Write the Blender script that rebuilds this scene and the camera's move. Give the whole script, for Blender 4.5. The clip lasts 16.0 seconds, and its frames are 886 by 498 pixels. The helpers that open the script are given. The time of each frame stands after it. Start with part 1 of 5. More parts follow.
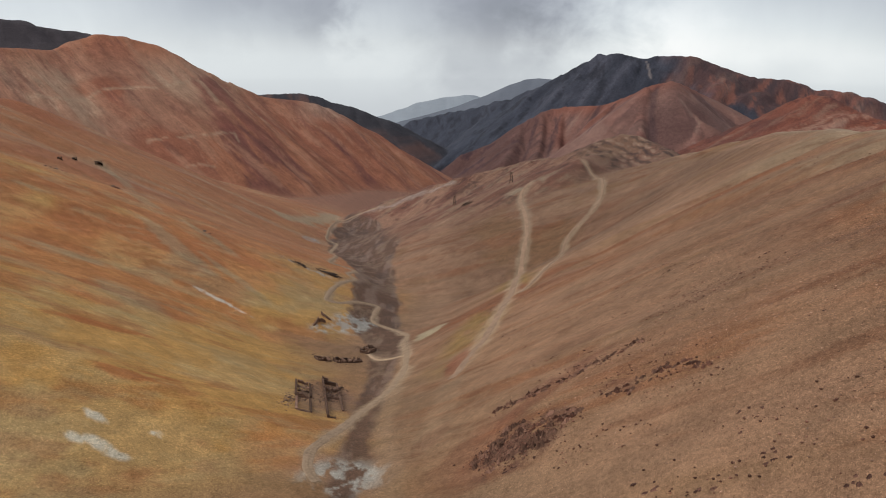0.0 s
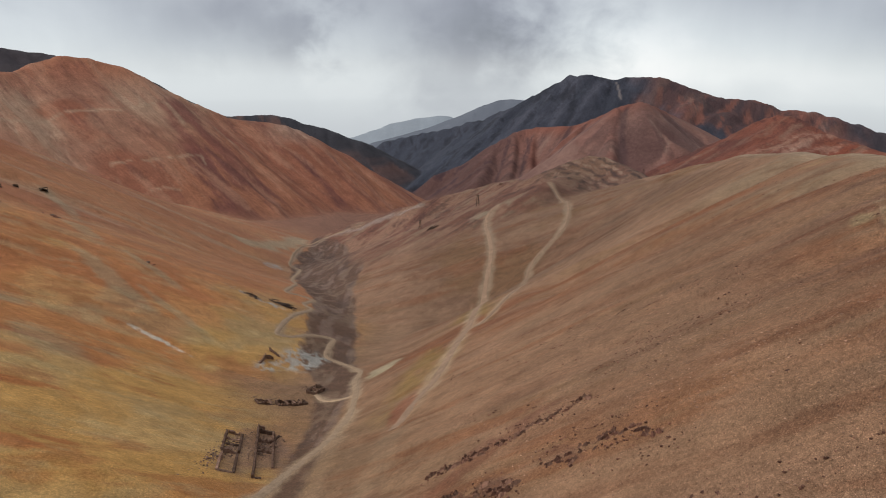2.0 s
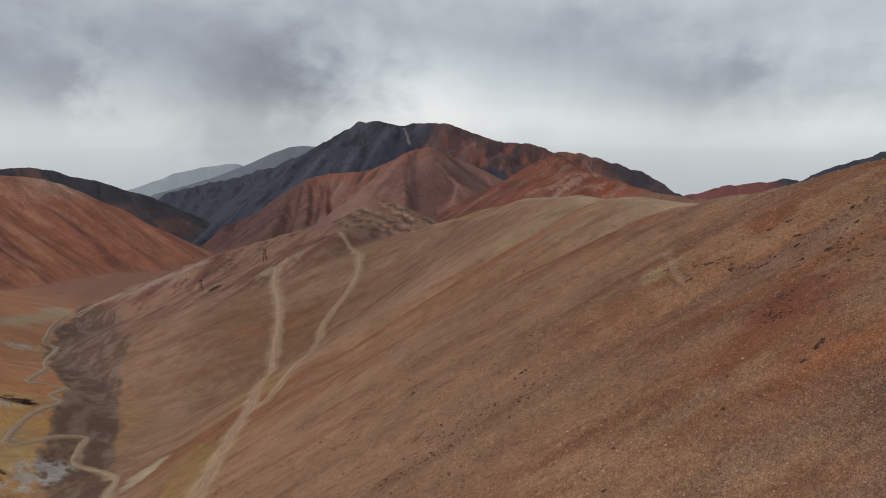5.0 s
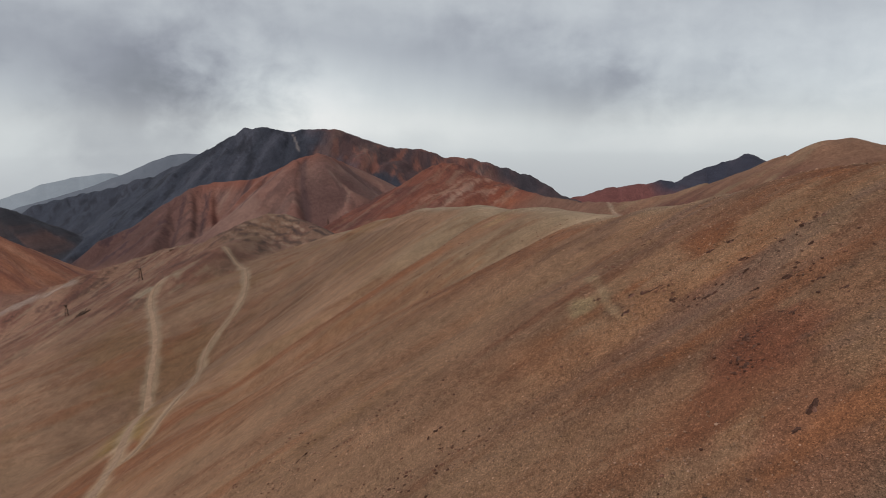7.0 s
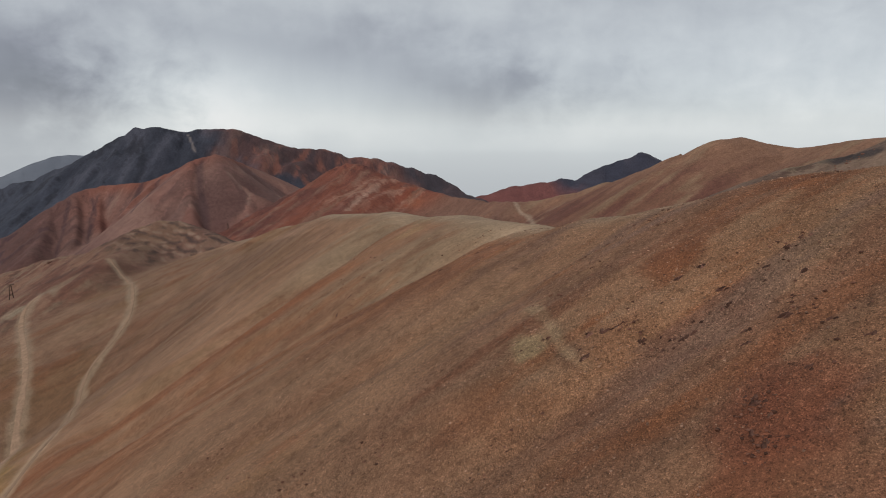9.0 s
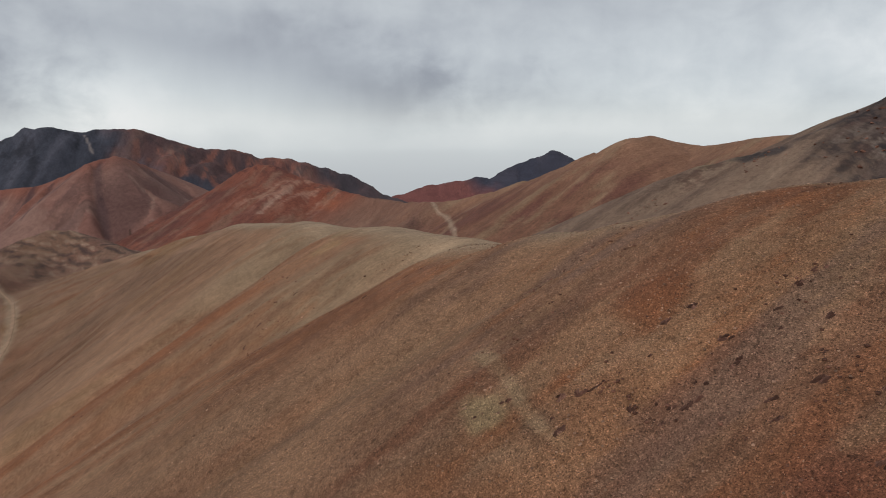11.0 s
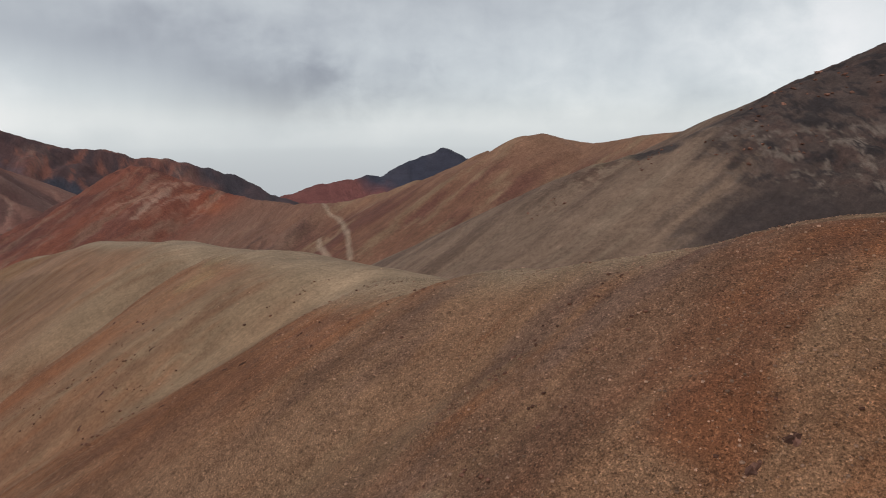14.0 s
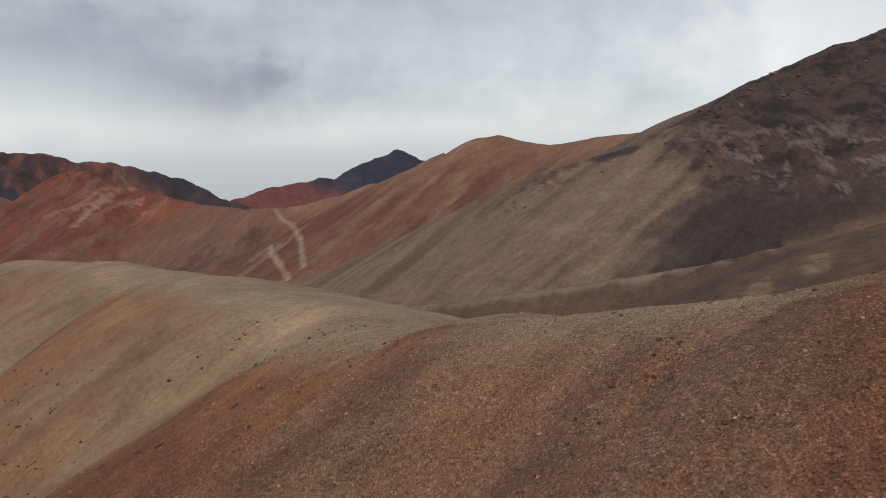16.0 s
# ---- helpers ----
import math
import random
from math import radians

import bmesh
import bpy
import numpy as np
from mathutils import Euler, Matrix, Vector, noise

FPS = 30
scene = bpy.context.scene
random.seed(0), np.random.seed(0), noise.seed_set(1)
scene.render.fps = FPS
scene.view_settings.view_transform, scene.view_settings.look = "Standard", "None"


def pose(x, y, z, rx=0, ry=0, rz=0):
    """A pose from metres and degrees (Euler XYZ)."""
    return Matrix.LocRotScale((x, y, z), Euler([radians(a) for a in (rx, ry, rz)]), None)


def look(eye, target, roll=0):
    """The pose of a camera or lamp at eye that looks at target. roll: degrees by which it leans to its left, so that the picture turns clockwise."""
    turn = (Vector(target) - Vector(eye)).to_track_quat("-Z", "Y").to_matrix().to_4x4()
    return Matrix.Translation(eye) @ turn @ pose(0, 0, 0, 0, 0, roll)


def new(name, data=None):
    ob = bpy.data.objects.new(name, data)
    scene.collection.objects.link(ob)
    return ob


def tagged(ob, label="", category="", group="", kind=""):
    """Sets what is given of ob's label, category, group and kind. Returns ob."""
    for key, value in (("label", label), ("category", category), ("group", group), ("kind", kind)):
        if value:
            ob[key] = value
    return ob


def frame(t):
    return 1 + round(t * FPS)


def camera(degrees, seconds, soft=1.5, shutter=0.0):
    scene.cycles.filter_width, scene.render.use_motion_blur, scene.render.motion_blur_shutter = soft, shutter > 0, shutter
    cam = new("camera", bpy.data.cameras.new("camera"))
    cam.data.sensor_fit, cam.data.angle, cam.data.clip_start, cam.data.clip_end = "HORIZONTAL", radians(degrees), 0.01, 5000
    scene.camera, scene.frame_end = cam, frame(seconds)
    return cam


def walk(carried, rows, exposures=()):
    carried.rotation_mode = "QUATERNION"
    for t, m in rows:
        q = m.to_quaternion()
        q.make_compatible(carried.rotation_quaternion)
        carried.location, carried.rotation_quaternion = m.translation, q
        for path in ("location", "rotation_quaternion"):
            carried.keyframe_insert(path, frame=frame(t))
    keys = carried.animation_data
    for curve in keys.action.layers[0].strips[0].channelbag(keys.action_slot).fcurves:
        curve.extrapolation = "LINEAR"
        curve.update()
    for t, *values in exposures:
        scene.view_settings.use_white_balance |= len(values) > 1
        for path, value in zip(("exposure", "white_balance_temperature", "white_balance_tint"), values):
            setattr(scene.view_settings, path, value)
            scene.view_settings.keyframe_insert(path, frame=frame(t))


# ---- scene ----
cam = camera(64.99, 16.0, soft=1.0)


def aim(x, y, z, heading, pitch, lean):
    """A pose from a place, a compass heading (clockwise from +y), a pitch and a roll."""
    return pose(x, y, z) @ pose(0, 0, 0, 0, 0, -heading) @ pose(0, 0, 0, 90 + pitch) @ pose(0, 0, 0, 0, 0, lean)


PATH = [
    (0.0, aim(0.00, 0.00, 110.00, -0.000, -16.476, 0.150)),
    (0.5, aim(1.76, 3.48, 110.00, 0.087, -16.478, 0.212)),
    (1.0, aim(3.69, 6.87, 110.09, 0.155, -16.346, 0.194)),
    (1.5, aim(5.82, 10.18, 110.22, 0.514, -15.613, 0.130)),
    (2.0, aim(8.12, 13.49, 110.17, 2.039, -14.836, 0.118)),
    (2.5, aim(10.30, 16.96, 110.04, 5.219, -14.111, -0.002)),
    (3.0, aim(12.22, 20.59, 109.97, 8.290, -13.339, -0.198)),
    (3.5, aim(13.82, 24.27, 109.98, 11.434, -12.549, -0.238)),
    (4.0, aim(15.22, 27.94, 109.98, 14.456, -11.781, -0.305)),
    (4.2, aim(15.77, 29.43, 109.98, 15.390, -11.597, -0.210)),
    (6.3, aim(21.49, 46.52, 110.30, 24.238, -10.743, -0.073)),
    (6.5, aim(22.09, 48.15, 110.27, 25.219, -10.724, -0.095)),
    (7.0, aim(23.67, 52.24, 110.23, 27.561, -10.709, -0.061)),
    (7.5, aim(25.33, 56.31, 110.29, 29.686, -10.703, -0.008)),
    (8.0, aim(27.12, 60.35, 110.33, 31.730, -10.720, -0.025)),
    (8.5, aim(29.04, 64.31, 110.36, 33.643, -10.730, 0.004)),
    (9.0, aim(31.06, 68.20, 110.41, 35.376, -10.736, 0.054)),
    (9.2, aim(31.89, 69.73, 110.44, 36.072, -10.777, 0.094)),
    (11.3, aim(41.31, 84.37, 111.05, 43.419, -10.838, 0.028)),
    (11.5, aim(42.35, 85.82, 111.06, 44.163, -10.850, 0.089)),
    (12.0, aim(45.09, 89.47, 111.05, 46.174, -10.872, 0.092)),
    (12.5, aim(47.96, 93.08, 111.12, 48.065, -10.896, 0.070)),
    (13.0, aim(50.87, 96.56, 111.22, 49.112, -10.932, 0.036)),
    (13.5, aim(53.89, 99.89, 111.30, 50.039, -10.983, 0.014)),
    (14.0, aim(56.99, 103.23, 111.31, 51.329, -11.038, 0.008)),
    (14.5, aim(60.19, 106.49, 111.34, 52.716, -11.029, 0.023)),
    (15.0, aim(63.41, 109.61, 111.46, 53.767, -11.052, 0.022)),
    (15.5, aim(66.59, 112.66, 111.50, 54.395, -10.973, -0.013)),
    (16.0, aim(69.53, 115.71, 111.51, 55.121, -10.917, -0.113)),
]
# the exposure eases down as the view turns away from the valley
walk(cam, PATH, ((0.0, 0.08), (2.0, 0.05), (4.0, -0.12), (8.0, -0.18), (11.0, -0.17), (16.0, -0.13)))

# ---- sky, sun, exposure ----
SUN_HEADING, SUN_HEIGHT = 255.0, 42.0


def node(tree, kind, **values):
    n = tree.nodes.new(kind)
    for key, value in values.items():
        n.inputs[key].default_value = value
    return n


def ramp(tree, source, stops, mode="LINEAR"):
    n = tree.nodes.new("ShaderNodeValToRGB")
    n.color_ramp.interpolation = mode
    els = n.color_ramp.elements
    while len(els) < len(stops):
        els.new(0.5)
    for el, (at, value) in zip(els, stops):
        el.position = at
        el.color = (*value, 1) if isinstance(value, tuple) else (value, value, value, 1)
    tree.links.new(source, n.inputs[0])
    return n.outputs[0]


def math_node(tree, op, a, b=None, clamp=False):
    n = tree.nodes.new("ShaderNodeMath")
    n.operation, n.use_clamp = op, clamp
    for slot, value in ((0, a), (1, b)):
        if value is None:
            continue
        if isinstance(value, (int, float)):
            n.inputs[slot].default_value = value
        else:
            tree.links.new(value, n.inputs[slot])
    return n.outputs[0]


def mix_colour(tree, factor, a, b, mode="MIX"):
    n = tree.nodes.new("ShaderNodeMix")
    n.data_type, n.blend_type = "RGBA", mode
    for slot, value in ((0, factor), (6, a), (7, b)):
        if isinstance(value, (int, float)):
            n.inputs[slot].default_value = value
        elif isinstance(value, tuple):
            n.inputs[slot].default_value = (*value, 1)
        else:
            tree.links.new(value, n.inputs[slot])
    return n.outputs[2]


# The cloud deck's masses and gaps: heading and height of the middle, half width and half height in degrees, how much brighter.
CLOUDS = [(-15, 4.0, 9, 3.6, -.25), (-5.5, -1.5, 3.4, 3.0, .03), (4.6, 1.8, 6.5, 4.4, -.34), (0, 5.8, 14, 2.6, -.12), (-9.5, 1.8, 2.6, 2.6, -.16), (18, 1.6, 3.8, 2.4, .17), (24, -.5, 7.0, 1.8, .1),
          (28, 5.6, 9, 2.6, -.16), (38.5, 2.4, 7, 2.9, -.26), (49, 3.8, 2.2, 1.2, -.06), (47, -1.3, 16, 1.1, .06), (66, 3.5, 8, 3.5, .08), (82, 5.5, 9, 6, .32)]


def overcast_world():
    """A closed grey cloud deck with rain hanging from it, over a pale hazy horizon, and a little of the clear sky's light behind it."""
    world = bpy.data.worlds.new("overcast")
    scene.world = world
    world.use_nodes = True
    t = world.node_tree
    t.nodes.clear()
    where = t.nodes.new("ShaderNodeTexCoord").outputs["Generated"]
    axes = node(t, "ShaderNodeSeparateXYZ")
    t.links.new(where, axes.inputs[0])
    turn = math_node(t, "MULTIPLY", math_node(t, "ARCTAN2", axes.outputs[0], axes.outputs[1]), 180 / math.pi)
    rise = math_node(t, "MULTIPLY", math_node(t, "ARCSINE", axes.outputs[2]), 180 / math.pi)
    chart = node(t, "ShaderNodeCombineXYZ")
    t.links.new(turn, chart.inputs[0])
    t.links.new(rise, chart.inputs[1])

    def billows(size, flat, detail, rough, twist):
        lay = node(t, "ShaderNodeMapping")
        lay.inputs["Scale"].default_value = (1 / size, flat / size, 1.0)
        t.links.new(chart.outputs[0], lay.inputs[0])
        n = node(t, "ShaderNodeTexNoise", Scale=1.0, Detail=detail, Roughness=rough, Distortion=twist)
        t.links.new(lay.outputs[0], n.inputs["Vector"])
        return math_node(t, "SUBTRACT", n.outputs[0], 0.5)

    broad, fine, veil = billows(11.0, 1.6, 5.0, 0.5, 0.1), billows(3.6, 1.3, 6.0, 0.55, 0.25), billows(1.5, 0.22, 4.0, 0.5, 0.3)
    # the masses drift out of true by the billows
    turn_w = math_node(t, "ADD", turn, math_node(t, "MULTIPLY", fine, 11.0))
    rise_w = math_node(t, "ADD", rise, math_node(t, "MULTIPLY", broad, 6.0))
    light = ramp(t, math_node(t, "ADD", math_node(t, "MULTIPLY", rise, 1 / 60), 0.5), [(0.33, 0.50), (0.42, 0.60), (0.452, 0.665), (0.458, 0.705), (0.485, 0.74), (0.515, 0.68), (0.56, 0.65), (0.66, 0.6), (0.8, 0.53), (1.0, 0.50)])
    for heading, height, wide, tall, amount in CLOUDS:
        du = math_node(t, "MULTIPLY", math_node(t, "SUBTRACT", turn_w, heading), 1 / wide)
        dv = math_node(t, "MULTIPLY", math_node(t, "SUBTRACT", rise_w, height), 1 / tall)
        far2 = math_node(t, "ADD", math_node(t, "MULTIPLY", du, du), math_node(t, "MULTIPLY", dv, dv))
        lobe = math_node(t, "EXPONENT", math_node(t, "MULTIPLY", far2, -1.0))
        light = math_node(t, "ADD", light, math_node(t, "MULTIPLY", lobe, amount))
    # clouds lose their form in the haze below the deck
    cover = ramp(t, math_node(t, "ADD", math_node(t, "MULTIPLY", rise, 1 / 60), 0.5), [(0.455, 0.0), (0.51, 1.0)], "EASE")
    form = math_node(t, "ADD", math_node(t, "ADD", math_node(t, "MULTIPLY", broad, 0.28), math_node(t, "MULTIPLY", fine, 0.2)), math_node(t, "MULTIPLY", veil, 0.05))
    light = math_node(t, "ADD", light, math_node(t, "MULTIPLY", form, cover))
    # thin cloud glows towards the hidden sun
    toward = node(t, "ShaderNodeVectorMath")
    toward.operation = "DOT_PRODUCT"
    t.links.new(where, toward.inputs[0])
    h, v = radians(SUN_HEADING), radians(SUN_HEIGHT)
    toward.inputs[1].default_value = (math.sin(h) * math.cos(v), math.cos(h) * math.cos(v), math.sin(v))
    glow = ramp(t, math_node(t, "ADD", math_node(t, "MULTIPLY", toward.outputs["Value"], 0.5), 0.5), [(0.2, 1.0), (0.5, 1.02), (0.75, 1.1), (1.0, 1.5)])
    colour = ramp(t, light, [(0.0, (0.0, 0.0, 0.0)), (0.34, (0.33, 0.345, 0.39)), (0.52, (0.50, 0.53, 0.57)), (0.7, (0.68, 0.72, 0.745)), (0.85, (0.84, 0.87, 0.88)), (1.0, (1.0, 1.0, 1.0))])
    colour = mix_colour(t, 1.0, colour, glow, "MULTIPLY")
    cloud = node(t, "ShaderNodeBackground", Strength=1.0)
    t.links.new(colour, cloud.inputs[0])
    sky = node(t, "ShaderNodeTexSky")
    sky.sky_type, sky.sun_disc, sky.altitude = "NISHITA", False, 4500.0
    sky.sun_elevation, sky.sun_rotation = radians(SUN_HEIGHT), radians(SUN_HEADING)
    clear = node(t, "ShaderNodeBackground", Strength=0.08)
    t.links.new(sky.outputs[0], clear.inputs[0])
    both = node(t, "ShaderNodeMixShader", Fac=0.9)
    t.links.new(clear.outputs[0], both.inputs[1])
    t.links.new(cloud.outputs[0], both.inputs[2])
    t.links.new(both.outputs[0], node(t, "ShaderNodeOutputWorld").inputs[0])


overcast_world()
sun_data = bpy.data.lights.new("sun", "SUN")
sun_data.energy, sun_data.angle, sun_data.color = 1.5, radians(12), (1.0, 0.96, 0.9)
sun = new("sun", sun_data)
a, e = radians(SUN_HEADING), radians(SUN_HEIGHT)
sun.matrix_world = look((0, 0, 400), Vector((0, 0, 400)) - Vector((math.sin(a) * math.cos(e), math.cos(a) * math.cos(e), math.sin(e))))


# ---- noise and land forms ----
def lattice(ix, iy, seed):
    h = (ix.astype(np.int64) * 374761393 + iy.astype(np.int64) * 668265263 + seed * 974711) & 0xFFFFFFFF
    h = ((h ^ (h >> 13)) * 1274126177) & 0xFFFFFFFF
    return ((h ^ (h >> 16)) & 0xFFFF) / 65535.0


def grain(x, y, seed=0):
    """Smooth value noise, 0 to 1."""
    ix, iy = np.floor(x), np.floor(y)
    fx, fy = x - ix, y - iy
    fx, fy = fx * fx * (3 - 2 * fx), fy * fy * (3 - 2 * fy)
    a, b = lattice(ix, iy, seed), lattice(ix + 1, iy, seed)
    c, d = lattice(ix, iy + 1, seed), lattice(ix + 1, iy + 1, seed)
    return (a * (1 - fx) + b * fx) * (1 - fy) + (c * (1 - fx) + d * fx) * fy


def cloudy(x, y, seed=0, octaves=4, rough=0.5):
    total, size, most = 0.0, 1.0, 0.0
    for i in range(octaves):
        total = total + size * grain(x * 2 ** i + 17.3 * i, y * 2 ** i - 9.1 * i, seed + i)
        most += size
        size *= rough
    return total / most


def soft(lo, hi, v):
    f = np.clip((v - lo) / (hi - lo), 0, 1)
    return f * f * (3 - 2 * f)


def along(x, y, line):
    """Distance from a plan polyline, signed (left of its way is positive), and the length run along it."""
    best = np.full(x.shape, 1e18)
    off, run, share, index, done = np.zeros(x.shape), np.zeros(x.shape), np.zeros(x.shape), np.zeros(x.shape, int), 0.0
    for i, (a, b) in enumerate(zip(line[:-1], line[1:])):
        ex, ey = b[0] - a[0], b[1] - a[1]
        n = math.hypot(ex, ey)
        px, py = x - a[0], y - a[1]
        f = np.clip((px * ex + py * ey) / n ** 2, 0, 1)
        qx, qy = px - f * ex, py - f * ey
        d2 = qx * qx + qy * qy
        m = d2 < best
        best = np.where(m, d2, best)
        off = np.where(m, (ex * qy - ey * qx) / n, off)
        run = np.where(m, done + f * n, run)
        share, index = np.where(m, f, share), np.where(m, i, index)
        done += n
    return np.sqrt(best), off, run, share, index


def tent(x, y, line, rounding):
    """A ridge: crest heights along a line, falling by its own slope to the left and to the right; the highest of its stretches counts."""
    top, run, off, done = np.full(x.shape, -1e9), np.zeros(x.shape), np.zeros(x.shape), 0.0
    for a, b in zip(line[:-1], line[1:]):
        ex, ey = b[0] - a[0], b[1] - a[1]
        n = math.hypot(ex, ey)
        px, py = x - a[0], y - a[1]
        f = np.clip((px * ex + py * ey) / n ** 2, 0, 1)
        qx, qy = px - f * ex, py - f * ey
        d = np.sqrt(qx * qx + qy * qy)
        o = (ex * qy - ey * qx) / n
        tip = (f <= 0) | (f >= 1)
        side = np.where(tip, o / np.maximum(d, 1e-3), np.sign(o))
        fall = (a[4] + (b[4] - a[4]) * f) * (1 - side) / 2 + (a[3] + (b[3] - a[3]) * f) * (1 + side) / 2
        z = a[2] + (b[2] - a[2]) * f - fall * (np.sqrt(d * d + rounding * rounding) - rounding)
        m = z > top
        top, run, off = np.where(m, z, top), np.where(m, done + f * n, run), np.where(m, np.where(o < 0, -d, d), off)
        done += n
    return top, run, off


# Crests: x, y, height, slope to the left, slope to the right.
NEAR = [(190, -40, 112, .6, .5), (149.8, 28, 108, .6, .5), (116.6, 69.5, 112.8, .66, .53), (117.6, 141.2, 94.8, .65, .55), (115.5, 152.6, 91.2, .67, .39), (135.6, 209.3, 85.5, .63, .39), (158.8, 324, 71.1, .74, .56), (158.1, 409.4, 49.5, .41, .48), (171.5, 492.7, 30.3, .35, .5)]
SPUR = [(192, 520, 20, .25, .5), (184, 548, 25, .4, .5), (172, 585, 32, .5, .5), (157, 608, 34.5, .5, .52), (137, 614, 26, .5, .52), (118, 640, 11, .48, .52), (91, 744, -11, .5, .5), (41, 759, -27, .5, .5), (-10, 775, -44, .5, .5), (-97, 795, -79, .5, .5)]
SHOULDER = [(150, 600, 20, .45, .45), (103, 516, 28, .45, .45), (75, 470, 14, .45, .45), (40, 440, -4, .5, .5)]
WEST = [(-310, 113, 149, .5, .42), (-313, 346, 101, .5, .57), (-302, 478, 74, .3, .64), (-292, 564, 25, .1, .53), (-285, 653, -11, .06, .52), (-269, 799, -66, .05, .51), (-244, 915, -117, .1, .46)]
BIG = [(-1100, 900, 110, .6, .6), (-783, 1280, 101, .6, .6), (-738, 1363, 96, .6, .6), (-686, 1435, 126, .6, .6), (-594, 1463, 108, .65, .55), (-529, 1468, 73, .61, .6), (-452, 1480, 34, .6, .6), (-382, 1498, 1, .6, .6), (-303, 1504, -8, .62, .62), (-254, 1510, -22, .62, .62), (-204, 1514, -50, .62, .62), (-154, 1519, -90, .64, .63), (-103, 1525, -125, .64, .63), (-26, 1535, -185, .6, .6)]
DARK = [(-135, 3152, -218, .6, .6), (183, 2902, -127, .6, .6), (290, 2794, -83, .6, .6), (411, 2678, -20, .6, .6), (479, 2616, 24, .6, .6), (554, 2551, 73, .6, .6), (625, 2483, 81, .6, .55), (687, 2467, 65, .6, .5), (790, 2384, 69, .6, .5), (879, 2353, 50, .6, .5), (1005, 2356, 9, .6, .5), (1136, 2352, -2, .6, .5), (1223, 2364, -27, .6, .5), (1349, 2352, -42, .6, .5), (1467, 2339, -75, .6, .5), (1587, 2320, -116, .6, .5), (1689, 2308, -171, .6, .5), (1783, 2300, -230, .6, .5)]
RED = [(-29, 2256, -324, .6, .85), (63, 2190, -225, .6, 1.05), (167, 2160, -182, .6, 1.05), (232, 2130, -130, .6, 1.05), (296, 2110, -87, .6, 1.05), (361, 2100, -70, .6, 1.05), (440, 2000, -58, .6, 1.05), (477, 1900, -32, .6, 1.05), (500, 1770, 3, .6, 1.05), (538, 1675, 26, .7, 1.05), (641, 1801, -8, .5, .5), (749, 1921, -50, .5, .5), (846, 1989, -92, .5, .5)]
RIB = [(500, 1770, 3, 1.0, .8), (485, 1690, 9, 1.2, .8), (462, 1640, -30, 1.25, .8), (436, 1540, -95, 1.25, .8)]
RIGHT_RIB = [(532, 1675, 26, .65, .9), (545, 1620, -22, .6, .95), (574, 1570, -56, .55, .8), (533, 1490, -103, .55, .7)]
FLUTE = [(477, 1900, -32, .7, 1.1), (388, 1820, -77, .7, 1.2), (301, 1720, -139, .7, 1.2)]
BUTTRESS = [(361, 2100, -70, 1.1, .85), (336, 2020, -118, 1.2, .85), (312, 1900, -180, 1.2, .85)]
OUTER_RIB = [(296, 2110, -87, 1.1, .85), (284, 2020, -135, 1.2, .85), (259, 1920, -184, 1.2, .85)]
LOW_RIB = [(240, 2126, -122, .75, .75), (214, 2020, -163, .75, .75), (166, 1920, -204, .75, .75)]
CRIMSON = [(474, 1488, -141, .5, .5), (588, 1368, -49, .53, .53), (631, 1295, 3, .56, .57), (650, 1250, 24, .59, .55), (665, 1200, 19, .54, .42), (694, 1139, -4, .5, .5), (698, 1030, -14, .5, .49), (694, 917, -18, .5, .5), (677, 805, -7, .47, .42)]
ORANGE = [(690, 820, -12, .5, .5), (722, 746, 6, .5, .5), (767, 636, 48, .5, .5), (791, 559, 85, .56, .48), (830, 546, 82, .5, .5), (853, 503, 75, .5, .49), (824, 423, 87, .5, .48), (801, 338, 96, .5, .5)]
GREY = [(475.5, 503.5, -26, .5, .55), (496.5, 431.5, 22, .5, .55), (521, 379, 52, .5, .53), (540, 335, 75, .5, .53), (558, 295, 87, .5, .52), (575, 262, 103, .5, .48), (600, 246, 113, .52, .48), (639, 231, 131, .6, .48), (722, 200, 154, .5, .5), (785, 136, 190, .5, .5), (900, -80, 230, .5, .5)]
BROWN = [(298, 325, 24, .6, .3), (311, 276, 32.5, .7, .3), (334, 237, 40, .8, .3), (353, 194, 49.5, .8, .3), (361, 161, 60, .8, .32), (365, 129, 71, .8, .33), (358, 100, 83, .8, .27), (345, 20, 110, .8, .3)]
SHADY = [(-691, 2610, -67, .5, .5), (-533, 2647, -70, .5, .5), (-384, 2622, -106, .5, .5), (-296, 2583, -123, .5, .5), (-171, 2544, -180, .5, .5), (-88, 2498, -246, .5, .5), (-38, 2500, -328, .5, .5)]
CORNER = [(-1700, 2000, 190, .5, .5), (-1345, 2225, 181, .5, .5), (-1270, 2269, 159, .5, .5), (-1147, 2333, 134, .5, .5), (-900, 2450, 60, .5, .5)]
PEAK = [(1950, 2790, -330, .5, .5), (2108, 2694, -262, .5, .5), (2280, 2615, -213, .5, .5), (2544, 2501, -186, .5, .5), (2677, 2431, -121, .5, .5), (2798, 2347, -79, .6, .6), (2834, 2322, -57, .6, .6), (2868, 2302, -77, .6, .6), (2953, 2250, -114, .5, .5), (3078, 2160, -146, .5, .5), (3300, 1900, -200, .5, .5)]
MIST = [(-900, 4450, -420, .5, .5), (-407, 4482, -330, .5, .5), (-155, 4497, -244, .5, .5), (131, 4498, -196, .5, .5), (239, 4494, -217, .5, .5), (500, 4500, -300, .5, .5)]
